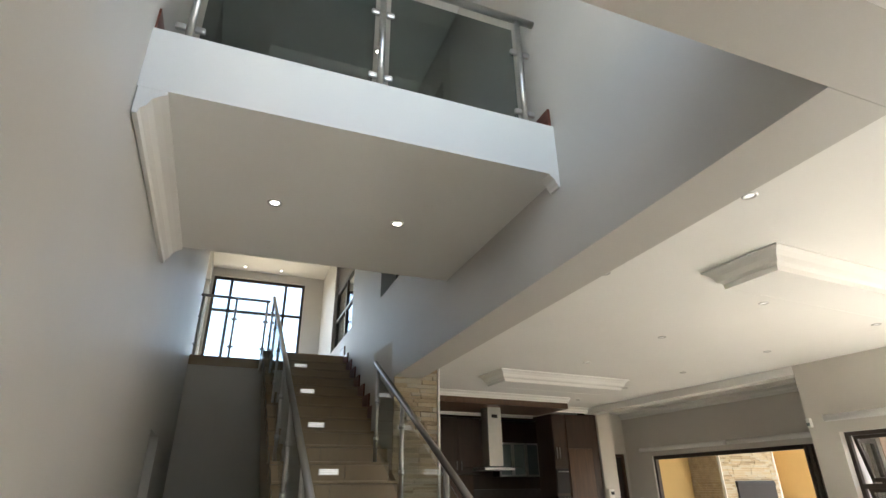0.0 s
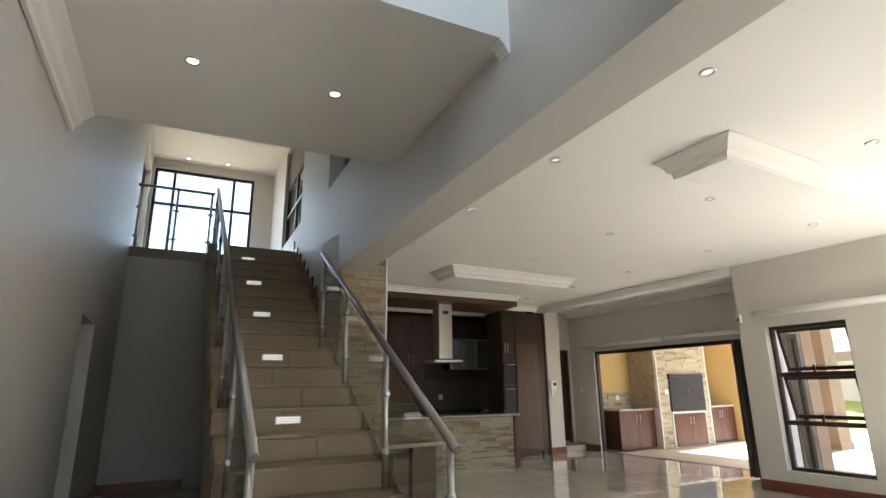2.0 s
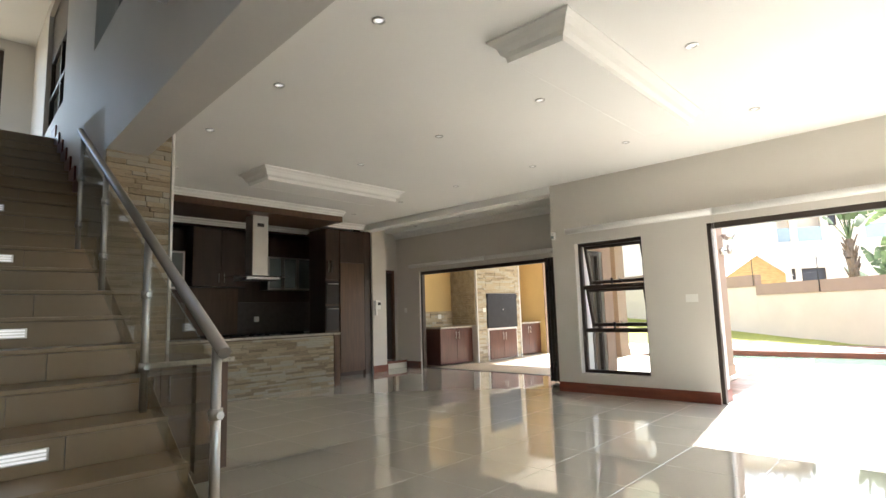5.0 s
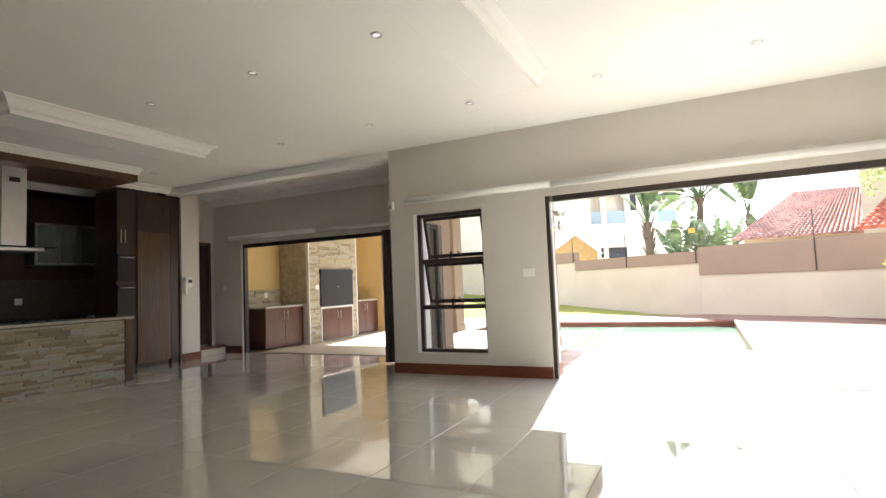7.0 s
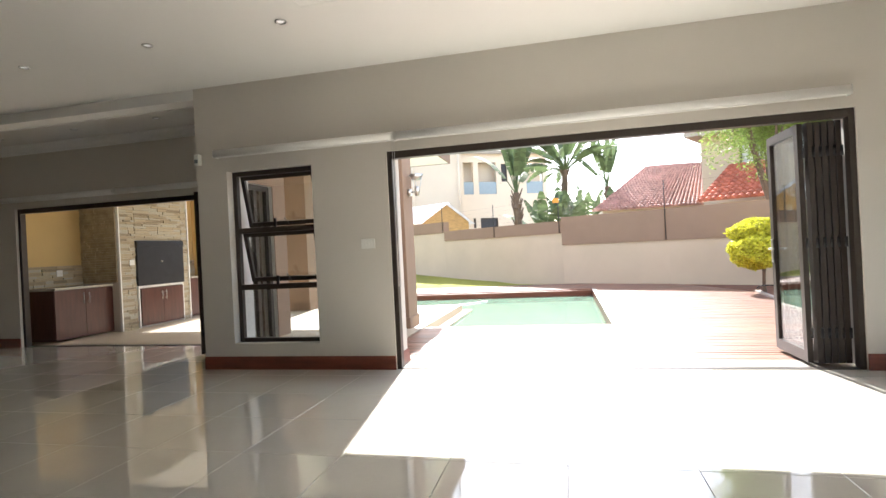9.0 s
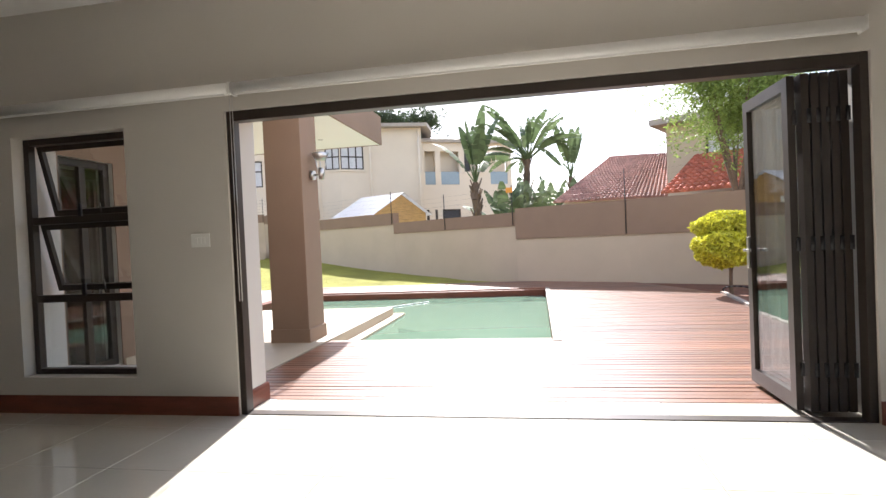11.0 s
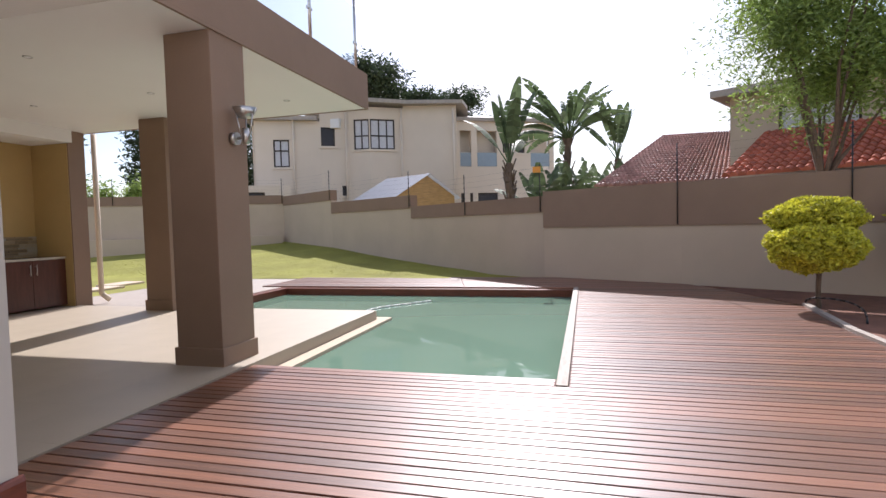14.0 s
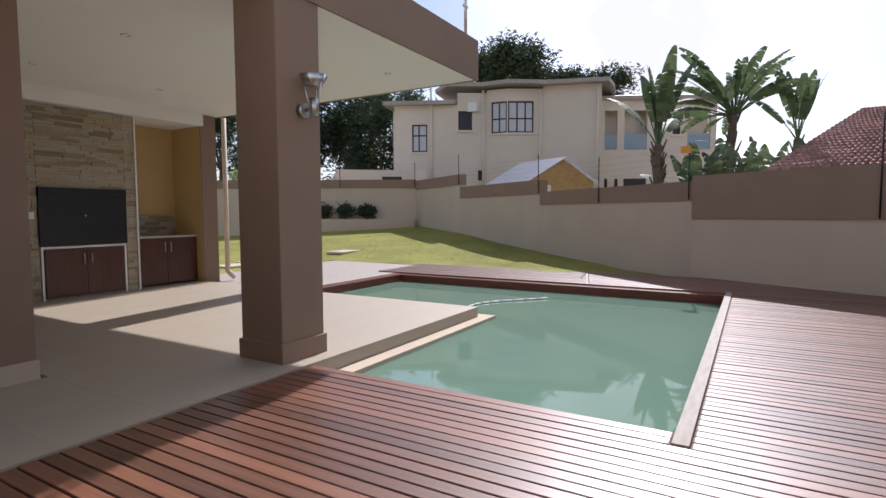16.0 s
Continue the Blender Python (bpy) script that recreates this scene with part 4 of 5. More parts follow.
# ---- patio ----
solid("patio_slab", prism(bmesh.new(), [(8.585, 3.58), (14.2, 3.58), (14.2, 10.1), (9.785, 10.1), (9.785, 5.125), (8.585, 5.125)], -1.0, -0.012), PATIO, "cream tiled patio floor beside the pool", "patio floor", "structure")
structure("pool_ledge", prism(bmesh.new(), [(11.1, 3.4), (14.38, 3.4), (14.38, 6.85), (14.21, 6.85), (14.21, 3.57), (11.1, 3.57)], -1.0, -0.13), BEIGE, "pale concrete ledge round the patio at the water")
structure("patio_soffit", prism(bmesh.new(), [(8.6, 3.78), (14.5, 3.78), (14.5, 10.2), (9.79, 10.2), (9.79, 5.12), (8.6, 5.12)], 3.095, 3.12), CEIL, "white plastered patio soffit")
structure("patio_roof", prism(bmesh.new(), [(8.585, 3.75), (14.55, 3.75), (14.55, 10.2), (9.785, 10.2), (9.785, 5.125), (8.585, 5.125)], 3.122, 3.63), TAUPE, "taupe rendered flat patio roof")
structure("patio_fascia", box(B(8.585, 14.55, 3.75, 3.779, 3.09, 3.121), 14.501, 14.55, 3.78, 10.2, 3.09, 3.121), TAUPE, "taupe rendered drip edge of the patio roof")


def column(x0, y0, label):
    ob = thing("patio_column", (x0 + 0.25, y0 + 0.25, 0), label, "column", "patio columns")
    part("shaft", B(x0, x0 + 0.5, y0, y0 + 0.5, 0.0, 3.093, bevel=0.012), TAUPE, ob)
    part("plinth", B(x0 - 0.02, x0 + 0.52, y0 - 0.02, y0 + 0.52, -0.02, 0.17, bevel=0.008), TAUPE, ob, "rendered plinth")
    return ob


column(10.93, 3.77, "taupe rendered square patio column with a wall lamp")
column(13.85, 6.95, "taupe rendered square patio column at the pool end")
lampw = thing("wall_lamp", (11.25, 3.72, 2.1), "steel outdoor wall lamp with a faceted reflector on the column", "wall lamp")
part("mount", T((11.2, 3.768, 2.14), (11.2, 3.71, 2.14), 0.06, seg=20), STEEL, lampw)
part("arm", T((11.2, 3.71, 2.14), (11.2, 3.62, 2.15), 0.014), STEEL, lampw)
part("lamp_body", T((11.2, 3.62, 2.08), (11.2, 3.62, 2.23), 0.035, seg=18), STEEL, lampw)
for k in range(3):
    a = 2 * math.pi * k / 3 + 0.5
    part("rod", T((11.2 + 0.035 * math.cos(a), 3.62 + 0.035 * math.sin(a), 2.12), (11.2 + 0.085 * math.cos(a), 3.62 + 0.085 * math.sin(a), 2.36), 0.006, seg=8), STEEL, lampw)
part("shade", T((11.2, 3.62, 2.33), (11.2, 3.62, 2.42), 0.07, 0.125, seg=6), STEEL, lampw, "faceted brushed steel reflector")

braai = thing("braai_fireplace", (12, 9.5, 0), "stone-clad built-in barbecue with a black steel door", "barbecue")
part("core", B(11.1, 12.93, 9.3, 10.08, 0.0, 2.865), WALL, braai)
part("firebox_door", B(11.49, 12.73, 9.235, 9.3, 0.80, 1.66, bevel=0.008), BLACKM, braai, "black steel roll-up fire door")
part("door_rail", B(11.49, 12.73, 9.222, 9.234, 1.55, 1.63, bevel=0.003), BLACKM, braai)
part("knob", T((12.1, 9.235, 1.25), (12.1, 9.21, 1.25), 0.015), STEEL, braai)
for x in (11.098, 12.908):
    part("edge_trim", B(x, x + 0.024, 9.255, 9.299, 0.0, 2.862), WHITE, braai, "white corner trim")
for x in (11.5, 12.68):
    part("edge_trim", B(x, x + 0.03, 9.25, 9.299, 0.0, 0.79), WHITE, braai, "white corner trim")
part("edge_trim", B(11.53, 12.68, 9.25, 9.299, 0.76, 0.79), WHITE, braai, "white corner trim")
cabinet("braai_cabinet", 11.54, 12.67, 9.25, 9.298, 0.03, 0.745, "-y", 2, REDW, "red-brown double cabinet under the barbecue", "high", "patio cabinets")
structure("wall_braai", B(9.79, 14.6, 10.085, 10.3, -0.1, 3.09), OCHRE, "ochre rendered wall behind the barbecue")
structure("wall_braai_end", B(14.13, 14.45, 9.25, 10.084, -0.1, 3.09), TAUPE, "taupe rendered pier at the patio end")
structure("wall_braai_lining", B(14.118, 14.129, 9.27, 10.083, 0.0, 2.868), OCHRE, "ochre rendered side of the barbecue alcove")
for x0, x1 in ((9.95, 11.09), (12.94, 14.115)):
    cabinet("braai_cabinet", x0, x1, 9.45, 10.08, 0.03, 0.845, "-y", 2, REDW, "red-brown double cabinet with a granite top on the patio", "high", "patio cabinets")
    solid("patio_worktop", B(x0, x1, 9.41, 10.08, 0.848, 0.885, bevel=0.006), GRANITE, "speckled granite patio worktop", "worktop")
    sp = thing("stone_splashback", ((x0 + x1) / 2, 10.08, 0.9), "beige ledge stone splashback over the worktop", "splashback")
    ledge(sp, "y", 10.083, x0, x1, 0.89, 1.25, -1, 0.05, 0.28)
tap = thing("tap", (13.3, 9.9, 0.885), "tall chrome swan-neck tap on the patio worktop", "tap")
bm = T((13.3, 9.9, 0.885), (13.3, 9.9, 1.13), 0.012)
for k in range(6):
    a, b = math.pi * k / 6, math.pi * (k + 1) / 6
    tube(bm, (13.3, 9.84 + 0.06 * math.cos(a), 1.13 + 0.06 * math.sin(a)), (13.3, 9.84 + 0.06 * math.cos(b), 1.13 + 0.06 * math.sin(b)), 0.01)
part("spout", bm, STEEL, tap)
switch(10.6, 10.05, 1.12, "y", 0.11, 0.11, "white plastic socket plate on stone")
switch(11.38, 9.262, 1.25, "y", 0.12, 0.1, "white plastic switch plate on stone")
structure("bulkhead_braai", B(9.8, 14.12, 9.14, 10.08, 2.87, 3.092), CEIL, "white plaster bulkhead above the barbecue")
pipe = thing("downpipe", (14.62, 9.3, 0), "cream rainwater downpipe on the patio end wall", "downpipe")
part("pipe", T((14.6, 9.2, 0.15), (14.6, 9.2, 3.09), 0.045), CREAMX, pipe)
part("shoe", T((14.6, 9.2, 0.16), (14.7, 9.12, 0.03), 0.047), CREAMX, pipe)
structure("outer_render", holed(bmesh.new(), "y", 5.117, 5.128, 8.6, 9.712, 0.0, 3.09, [(8.76, 9.4, 0.1, 2.15)]), TAUPE, "taupe rendered outer face of the house wall")
structure("outer_render_end", B(9.702, 9.712, 5.129, 5.32, 0.0, 3.09), TAUPE, "taupe rendered end of the house wall")
structure("baseboard_8", B(9.42, 9.725, 5.1, 5.116, 0.001, 0.15), BEIGE, "beige tiled plinth on the outer wall")
for x, y in ((11.0, 6.0), (12.6, 6.0), (11.0, 8.0), (12.6, 8.0), (13.6, 4.6), (11.6, 4.8)):
    downlight(x, y, 3.095, "patio downlights")
brail = thing("roof_balustrade", (13, 3.9, 3.63), "steel posts with clear glass on the patio roof edge", "balustrade")
for x in (10.2, 11.6, 13.0, 14.4):
    p = part("post", T((x, 3.87, 3.63), (x, 3.87, 4.75), 0.021), STEEL, brail)
    part("clamp", B(x - 0.06, x + 0.06, 3.855, 3.885, 4.05, 4.09, bevel=0.01), STEEL, p)
part("handrail", T((8.7, 3.87, 4.77), (14.42, 3.87, 4.77), 0.022), STEEL, brail)
for a, b in ((10.25, 11.55), (11.65, 12.95), (13.05, 14.35)):
    part("glass_panel", B(a, b, 3.866, 3.874, 3.7, 4.6), GLASS, brail).visible_shadow = False

# ---- pool, deck, garden ----
structure("pool", prism(bmesh.new(), [(11.05, 0.75), (17.1, 0.75), (17.1, 6.87), (14.0, 6.87), (14.0, 3.6), (11.05, 3.6)], -1.4, -1.3), POOLIN, "green plastered pool floor")
structure("water", prism(bmesh.new(), [(11.05, 0.75), (17.1, 0.75), (17.1, 6.87), (14.21, 6.87), (14.21, 3.58), (11.05, 3.58)], -0.2, -0.17), WATER, "still turquoise-green pool water")
pw = bmesh.new()
box(pw, 10.85, 11.05, 0.55, 3.58, -1.4, -0.035)
box(pw, 17.1, 17.3, 0.55, 7.1, -1.4, -0.035)
box(pw, 11.05, 17.1, 0.55, 0.748, -1.4, -0.035)
box(pw, 14.0, 17.1, 6.872, 7.1, -1.4, -0.035)
structure("pool_wall", pw, SKIRT, "dark red-brown pool edge under the deck")
structure("pool_coping", B(10.9, 17.3, 0.655, 0.748, -0.034, 0.0, bevel=0.006), COPING, "weathered pale timber coping along the pool")
# solid black slab: shade between the boards is put in as colour
structure("deck_base", prism(bmesh.new(), [(8.58, -2.3), (13.4, -2.3), (15.3, -2.5), (18.9, -1.2), (19.6, 2.0), (19.4, 7.6), (17.3, 7.6), (17.3, 0.5), (10.85, 0.5), (10.85, 3.57), (8.58, 3.57)], -0.5, -0.06), BLACKM, "black slab under the deck boards, standing in for the shade in their gaps")

lawn = bmesh.new()
NX, NY = 36, 44


def lawn_z(x, y):
    return max(-0.04, 0.083 * (x - 19.3) * min(1, max(0, (y - 3.5) / 6))) if y > 3 else -0.06


rows = [[lawn.verts.new((13.5 + 0.55 * i, 1.5 + 0.75 * j, lawn_z(13.5 + 0.55 * i, 1.5 + 0.75 * j))) for j in range(NY)] for i in range(NX)]
for i in range(NX - 1):
    for j in range(NY - 1):
        if 13.5 + 0.55 * i > 18.9 or 1.5 + 0.75 * j > 9.9:
            lawn.faces.new((rows[i][j], rows[i + 1][j], rows[i + 1][j + 1], rows[i][j + 1]))
bmesh.ops.delete(lawn, geom=[v for v in lawn.verts if not v.link_faces], context="VERTS")
structure("lawn", lawn, GRASSM, "green mown lawn rising to the garden wall")
rg = random.Random(11)
gb = bmesh.new()
for k in range(16000):
    x, y = rg.uniform(19.4, 27.5), rg.uniform(4.0, 17)
    z, h, a, s = lawn_z(x, y), rg.uniform(0.01, 0.026), rg.uniform(0, 6.28), rg.uniform(-0.02, 0.02)
    c, w = Vector((x, y, z)), Vector((math.cos(a), math.sin(a), 0)) * 0.008
    gb.faces.new([gb.verts.new(p) for p in (c - w, c + w, c + Vector((s, s, h)))])
solid("grass", gb, GRASSM, "short green grass blades on the lawn", "grass", "stuff")
for i, (x, y) in enumerate(((20.3, 11.2), (16.6, 11.5), (17.6, 11.9))):
    solid("paving_slab", B(x - 0.45, x + 0.45, y - 0.3, y + 0.3, lawn_z(x, y) - 0.02, lawn_z(x, y) + 0.05, bevel=0.01), BEIGE, "pale concrete paving slab on the lawn", "paving slab", "", "paving slabs")
structure("pavement", prism(bmesh.new(), [(14.25, 7.11), (17.3, 7.11), (17.3, 7.61), (19.35, 7.61), (19.35, 10.4), (14.47, 10.4), (14.47, 9.2), (14.25, 9.2)], -0.4, -0.03), COPING, "grey weathered paving beyond the pool")
structure("soil_bed", prism(bmesh.new(), [(12.4, -6.2), (15.2, -6.2), (18.2, -1.45), (18.8, -1.25), (15.3, -2.52), (13.4, -2.32), (12.4, -2.32)], -0.5, -0.02), SOILM, "red-brown soil in the planting bed")
structure("bed_edge", prism(bmesh.new(), [(12.4, -2.319), (13.4, -2.319), (15.3, -2.519), (15.3, -2.44), (13.4, -2.24), (12.4, -2.24)], -0.05, 0.03), COPING, "pale edging board of the planting bed")

SEGS = [((15.2, -6.0), (18.0, -1.3), -0.3, 1.14, 1.98), ((18.0, -1.3), (19.37, 1.45), -0.3, 1.14, 1.98), ((19.37, 1.45), (22.85, 5.84), -0.3, 1.50, 1.88),
        ((22.85, 5.84), (25.4, 9.9), -0.3, 1.82, 2.24), ((25.4, 9.9), (27.9, 13.5), 0.0, 2.32, 2.72), ((27.9, 13.5), (18.0, 31.0), 0.0, 2.40, 2.78)]
gw = []
for a, b, z0, zm, z1 in SEGS:
    a, b = Vector(a), Vector(b)
    d = (b - a).normalized()
    n = Vector((d.y, -d.x))
    w = structure("garden_wall_%d" % (len(gw) + 1), prism(bmesh.new(), [a, b, b + n * 0.22, a + n * 0.22], z0, zm), BEIGE, "beige rendered garden wall with a taupe band along the top")
    gw.append(part("wall_band", prism(bmesh.new(), [a - n * 0.03, b - n * 0.03, b + n * 0.25, a + n * 0.25], zm + 0.001, z1), TAUPE, w, "taupe rendered band"))
    k = max(1, round((b - a).length / 3.3))
    for i in range(k):
        p = a + d * 0.06 + (b - a) * i / k - n * 0.05
        fp = thing("fence_post", (p.x, p.y, zm), "thin black electric fence post on the wall", "fence post", "electric fence posts")
        part("post", T((p.x, p.y, zm + 0.02), (p.x, p.y, z1 + 0.75), 0.012, seg=8), BLACKM, fp)
        for q in range(5):
            part("insulator", T((p.x - 0.02, p.y, z1 + 0.1 + 0.14 * q), (p.x + 0.03, p.y, z1 + 0.1 + 0.14 * q), 0.016, seg=8), BLACKM, fp)
    wires = bmesh.new()
    for q in range(5):
        tube(wires, (*(a - n * 0.06), z1 + 0.1 + 0.14 * q), (*(b - n * 0.06), z1 + 0.1 + 0.14 * q), 0.0012, seg=4, cap=False)
    solid("fence_wire", wires, BLACKM, "thin taut electric fence wires along the wall", "fence wire", "", "fence wires")
solid("warning_sign", B(19.28, 19.30, 1.5, 1.68, 2.42, 2.56), ORANGEP, "small orange warning sign on the fence", "sign")
pk = structure("planter_kerb", prism(bmesh.new(), [(26.2, 14.6), (27.4, 13.3), (27.9, 13.8), (19.0, 30.0), (18.0, 29.3)], 0.3, 1.02), BEIGE, "beige rendered planter kerb at the far wall")


hose = thing("pool_hose", (15.4, 4.2, -0.16), "thin white pool cleaner hose floating on the water", "hose")
bm = bmesh.new()
pts = [(14.45 + 0.17 * k, 3.9 + 0.35 * math.sin(k * 0.35) - 0.03 * k, -0.158) for k in range(12)]
for p, q in zip(pts[:-1], pts[1:]):
    tube(bm, p, q, 0.014, seg=8)
part("tube", bm, PLASTIC, hose)

# ---- planting ----
def leaves(bm, centre, radii, count, size, rng, shell=0.55, droop=0.0, narrow=0.35, gap=-0.25, lump=1.0):
    """Scatter small pointed leaves through an uneven ellipsoid."""
    c = Vector(centre)
    off = Vector((rng.uniform(0, 50), rng.uniform(0, 50), rng.uniform(0, 50)))
    made = 0
    while made < count:
        v = Vector((rng.gauss(0, 1), rng.gauss(0, 1), rng.gauss(0, 1))).normalized()
        rim = 0.78 + lump * (0.45 * noise.noise(v * 1.7 + off) + 0.25 * noise.noise(v * 4.5 + off))
        r = rim * rng.uniform(shell, 1.0)
        p = c + Vector((v.x * radii[0], v.y * radii[1], v.z * radii[2])) * r
        if noise.noise(p * (1.3 / max(radii)) * 2.2 + off) < gap:
            made += 1
            continue
        t = Vector((rng.uniform(-1, 1), rng.uniform(-1, 1), rng.uniform(-0.6, 0.8) - droop)).normalized() * size * rng.uniform(0.7, 1.4)
        s = t.cross(Vector((rng.uniform(-1, 1), rng.uniform(-1, 1), rng.uniform(-1, 1)))).normalized() * t.length * narrow
        vs = [bm.verts.new(q) for q in (p - t * 0.5, p + s * 0.5, p + t * 0.6, p - s * 0.5)]
        bm.faces.new(vs)
        made += 1


def limb(bm, p, q, r0, r1, rng, n=4, wob=0.08):
    p, q = Vector(p), Vector(q)
    last = p
    for i in range(1, n + 1):
        t = i / n
        c = p.lerp(q, t) + (Vector((rng.uniform(-wob, wob), rng.uniform(-wob, wob), 0)) if i < n else Vector())
        tube(bm, last, c, r0 + (r1 - r0) * (t - 1 / n), r0 + (r1 - r0) * t, seg=8, cap=False)
        last = c


def tree(name, loc, height, crown, radii, lobes, count, size, material, label, seed, category="tree", trunk=0.12):
    rng = random.Random(seed)
    ob = thing(name, loc, label, category)
    x, y, z = loc
    bm = bmesh.new()
    fork = (x, y, z + height * 0.35)
    limb(bm, loc, fork, trunk, trunk * 0.75, rng)
    tops = []
    for i in range(lobes):
        a = 2 * math.pi * i / lobes + rng.uniform(-0.4, 0.4)
        k = rng.uniform(0.35, 0.75)
        tops.append((x + radii[0] * k * math.cos(a), y + radii[1] * k * math.sin(a), z + crown + radii[2] * rng.uniform(-0.55, 0.65)))
        limb(bm, fork, tops[-1], trunk * 0.55, trunk * 0.12, rng)
    part("trunk", bm, BARK, ob)
    bm = bmesh.new()
    leaves(bm, (x, y, z + crown), radii, count // 3, size, rng, 0.3)
    for p in tops:
        leaves(bm, p, [r * 0.5 for r in radii], count * 2 // 3 // lobes, size, rng, 0.25)
    part("crown", bm, material, ob)
    return ob


tree("garden_tree", (19.2, -4.15, -0.1), 5.6, 4.85, (2.3, 2.35, 2.35), 11, 58000, 0.095, LEAF, "feathery green garden tree behind the wall", 3, trunk=0.085)
sh = thing("topiary_shrub", (15.2, -2.62, -0.02), "clipped golden-green topiary shrub in the soil bed", "shrub")
rng = random.Random(8)
bm = bmesh.new()
limb(bm, (15.2, -2.62, -0.1), (15.22, -2.6, 0.75), 0.035, 0.03, rng, wob=0.02)
limb(bm, (15.2, -2.62, 0.3), (15.1, -2.47, 0.8), 0.02, 0.012, rng, wob=0.02)
limb(bm, (15.22, -2.62, 0.35), (15.35, -2.77, 0.8), 0.02, 0.012, rng, wob=0.02)
part("trunk", bm, BARK, sh)
for c, r in (((15.12, -2.52, 0.84), (0.76, 0.76, 0.44)), ((15.4, -2.62, 1.24), (0.74, 0.76, 0.36))):
    bm = bmesh.new()
    leaves(bm, c, r, 16000, 0.06, rng, 0.75, narrow=0.5, gap=-9, lump=0.3)
    part("crown", bm, LEAFY, sh)


copy_thing(sh, pose(15.45, -4.3, -0.02))
pipe = thing("garden_hose", (14.6, -2.5, 0.0), "thin black irrigation pipe looped over the soil bed", "hose")
bm = bmesh.new()
pts = [(13.9 + 0.14 * k, -2.62 - 0.12 * math.sin(k * 0.5), 0.0 + 0.16 * math.sin(math.pi * k / 12)) for k in range(13)]
for p, q in zip(pts[:-1], pts[1:]):
    tube(bm, p, q, 0.012, seg=8)
part("tube", bm, BLACKM, pipe)


def paddle(bm, base_p, direction, length, width, rng, droop=0.5):
    """A strelitzia leaf: stalk and a split, drooping blade."""
    p, d = Vector(base_p), Vector(direction).normalized()
    side = d.cross(Vector((0, 0, 1)))
    side = side.normalized() if side.length > 0.01 else Vector((1, 0, 0))
    side = Matrix.Rotation(rng.uniform(-1.1, 1.1), 3, d) @ side
    pts = [p]
    n = 12
    for i in range(n):
        d = (d + Vector((0, 0, -droop / n * (i / n) * 2))).normalized()
        pts.append(pts[-1] + d * length / n)
    for i in range(4):
        tube(bm, pts[i], pts[i + 1], 0.035 - 0.004 * i, 0.031 - 0.004 * i, seg=6, cap=False)
    for s in (-1, 1):
        fold = Vector((0, 0, rng.uniform(-0.35, 0.0)))
        for i in range(4, n):
            t0, t1 = (i - 4) / (n - 4), (i - 3) / (n - 4)
            w0, w1 = (width * (math.sin(math.pi * (0.12 + 0.82 * t)) ** 0.7) for t in (t0, t1))
            tear = rng.uniform(0.1, 0.3) if rng.random() < 0.35 else 0
            a, b = pts[i], pts[i + 1]
            c = b + side * s * w1 * (rng.uniform(0.8, 1.0) if tear else 1.0) + fold * w1 - (b - a) * tear
            e = a + side * s * w0 + fold * w0 + (b - a) * (0.12 if rng.random() < 0.35 else 0.0)
            bm.faces.new([bm.verts.new(q) for q in ((a, b, c, e) if s > 0 else (a, e, c, b))])


def strelitzia(loc, height, n, size, label, seed, spread=1.0, broad=0.125):
    rng = random.Random(seed)
    ob = thing("strelitzia", loc, label, "palm", "strelitzias")
    x, y, z = loc
    bm = bmesh.new()
    limb(bm, loc, (x, y, z + height), 0.2, 0.15, rng, wob=0.12)
    part("trunk", bm, BARK, ob)
    bm = bmesh.new()
    for i in range(26):
        a = rng.uniform(0, 6.28)
        zz = z + height * rng.uniform(0.45, 1.0)
        tube(bm, (x + 0.1 * math.cos(a), y + 0.1 * math.sin(a), zz - 0.25), (x + 0.3 * math.cos(a), y + 0.3 * math.sin(a), zz + 0.25), 0.05, 0.03, seg=6)
    tagged(part("husk", bm, BARK, ob), kind="stuff")
    for i in range(n):
        a = 2 * math.pi * i / n * 2.4 + rng.uniform(-0.2, 0.2)
        up = 0.25 + 2.8 * (i / n)
        bm = bmesh.new()
        paddle(bm, (x, y, z + height - 0.1), (math.cos(a) * spread, math.sin(a) * spread, up), size * rng.uniform(0.85, 1.15), size * broad, rng, 0.7 if broad > 0.1 else 0.95)
        part("leaf", bm, PALM, ob)


strelitzia((31.8, 1.2, 0.6), 4.5, 42, 3.15, "tall strelitzia with a fan of torn leaves", 5, 1.5, 0.062)
strelitzia((29.4, 3.6, 0.6), 3.2, 12, 3.3, "leaning strelitzia with upright leaves", 6, 0.3, 0.095)
strelitzia((33.6, -1.0, 0.6), 3.6, 11, 2.7, "slim strelitzia with upright leaves", 7, 0.3, 0.095)
for k, (x, y) in enumerate(((30.6, 2.4), (30.4, 1.2), (31.0, 0.2), (31.4, -0.9))):
    strelitzia((x, y, 0.6), 0.9, 8, 2.6, "low strelitzia clump with broad leaves", 20 + k, 0.6)
tree("eucalyptus_tree", (62, 24, 0), 17, 15.5, (6.5, 7, 4.5), 10, 26000, 0.42, LEAFD, "tall dark eucalyptus behind the neighbouring house", 31, trunk=0.4)
tree("eucalyptus_tree", (66, 17, 0), 15, 14, (5, 6, 3.5), 8, 18000, 0.42, LEAFD, "tall dark eucalyptus behind the neighbouring house", 32, trunk=0.4)
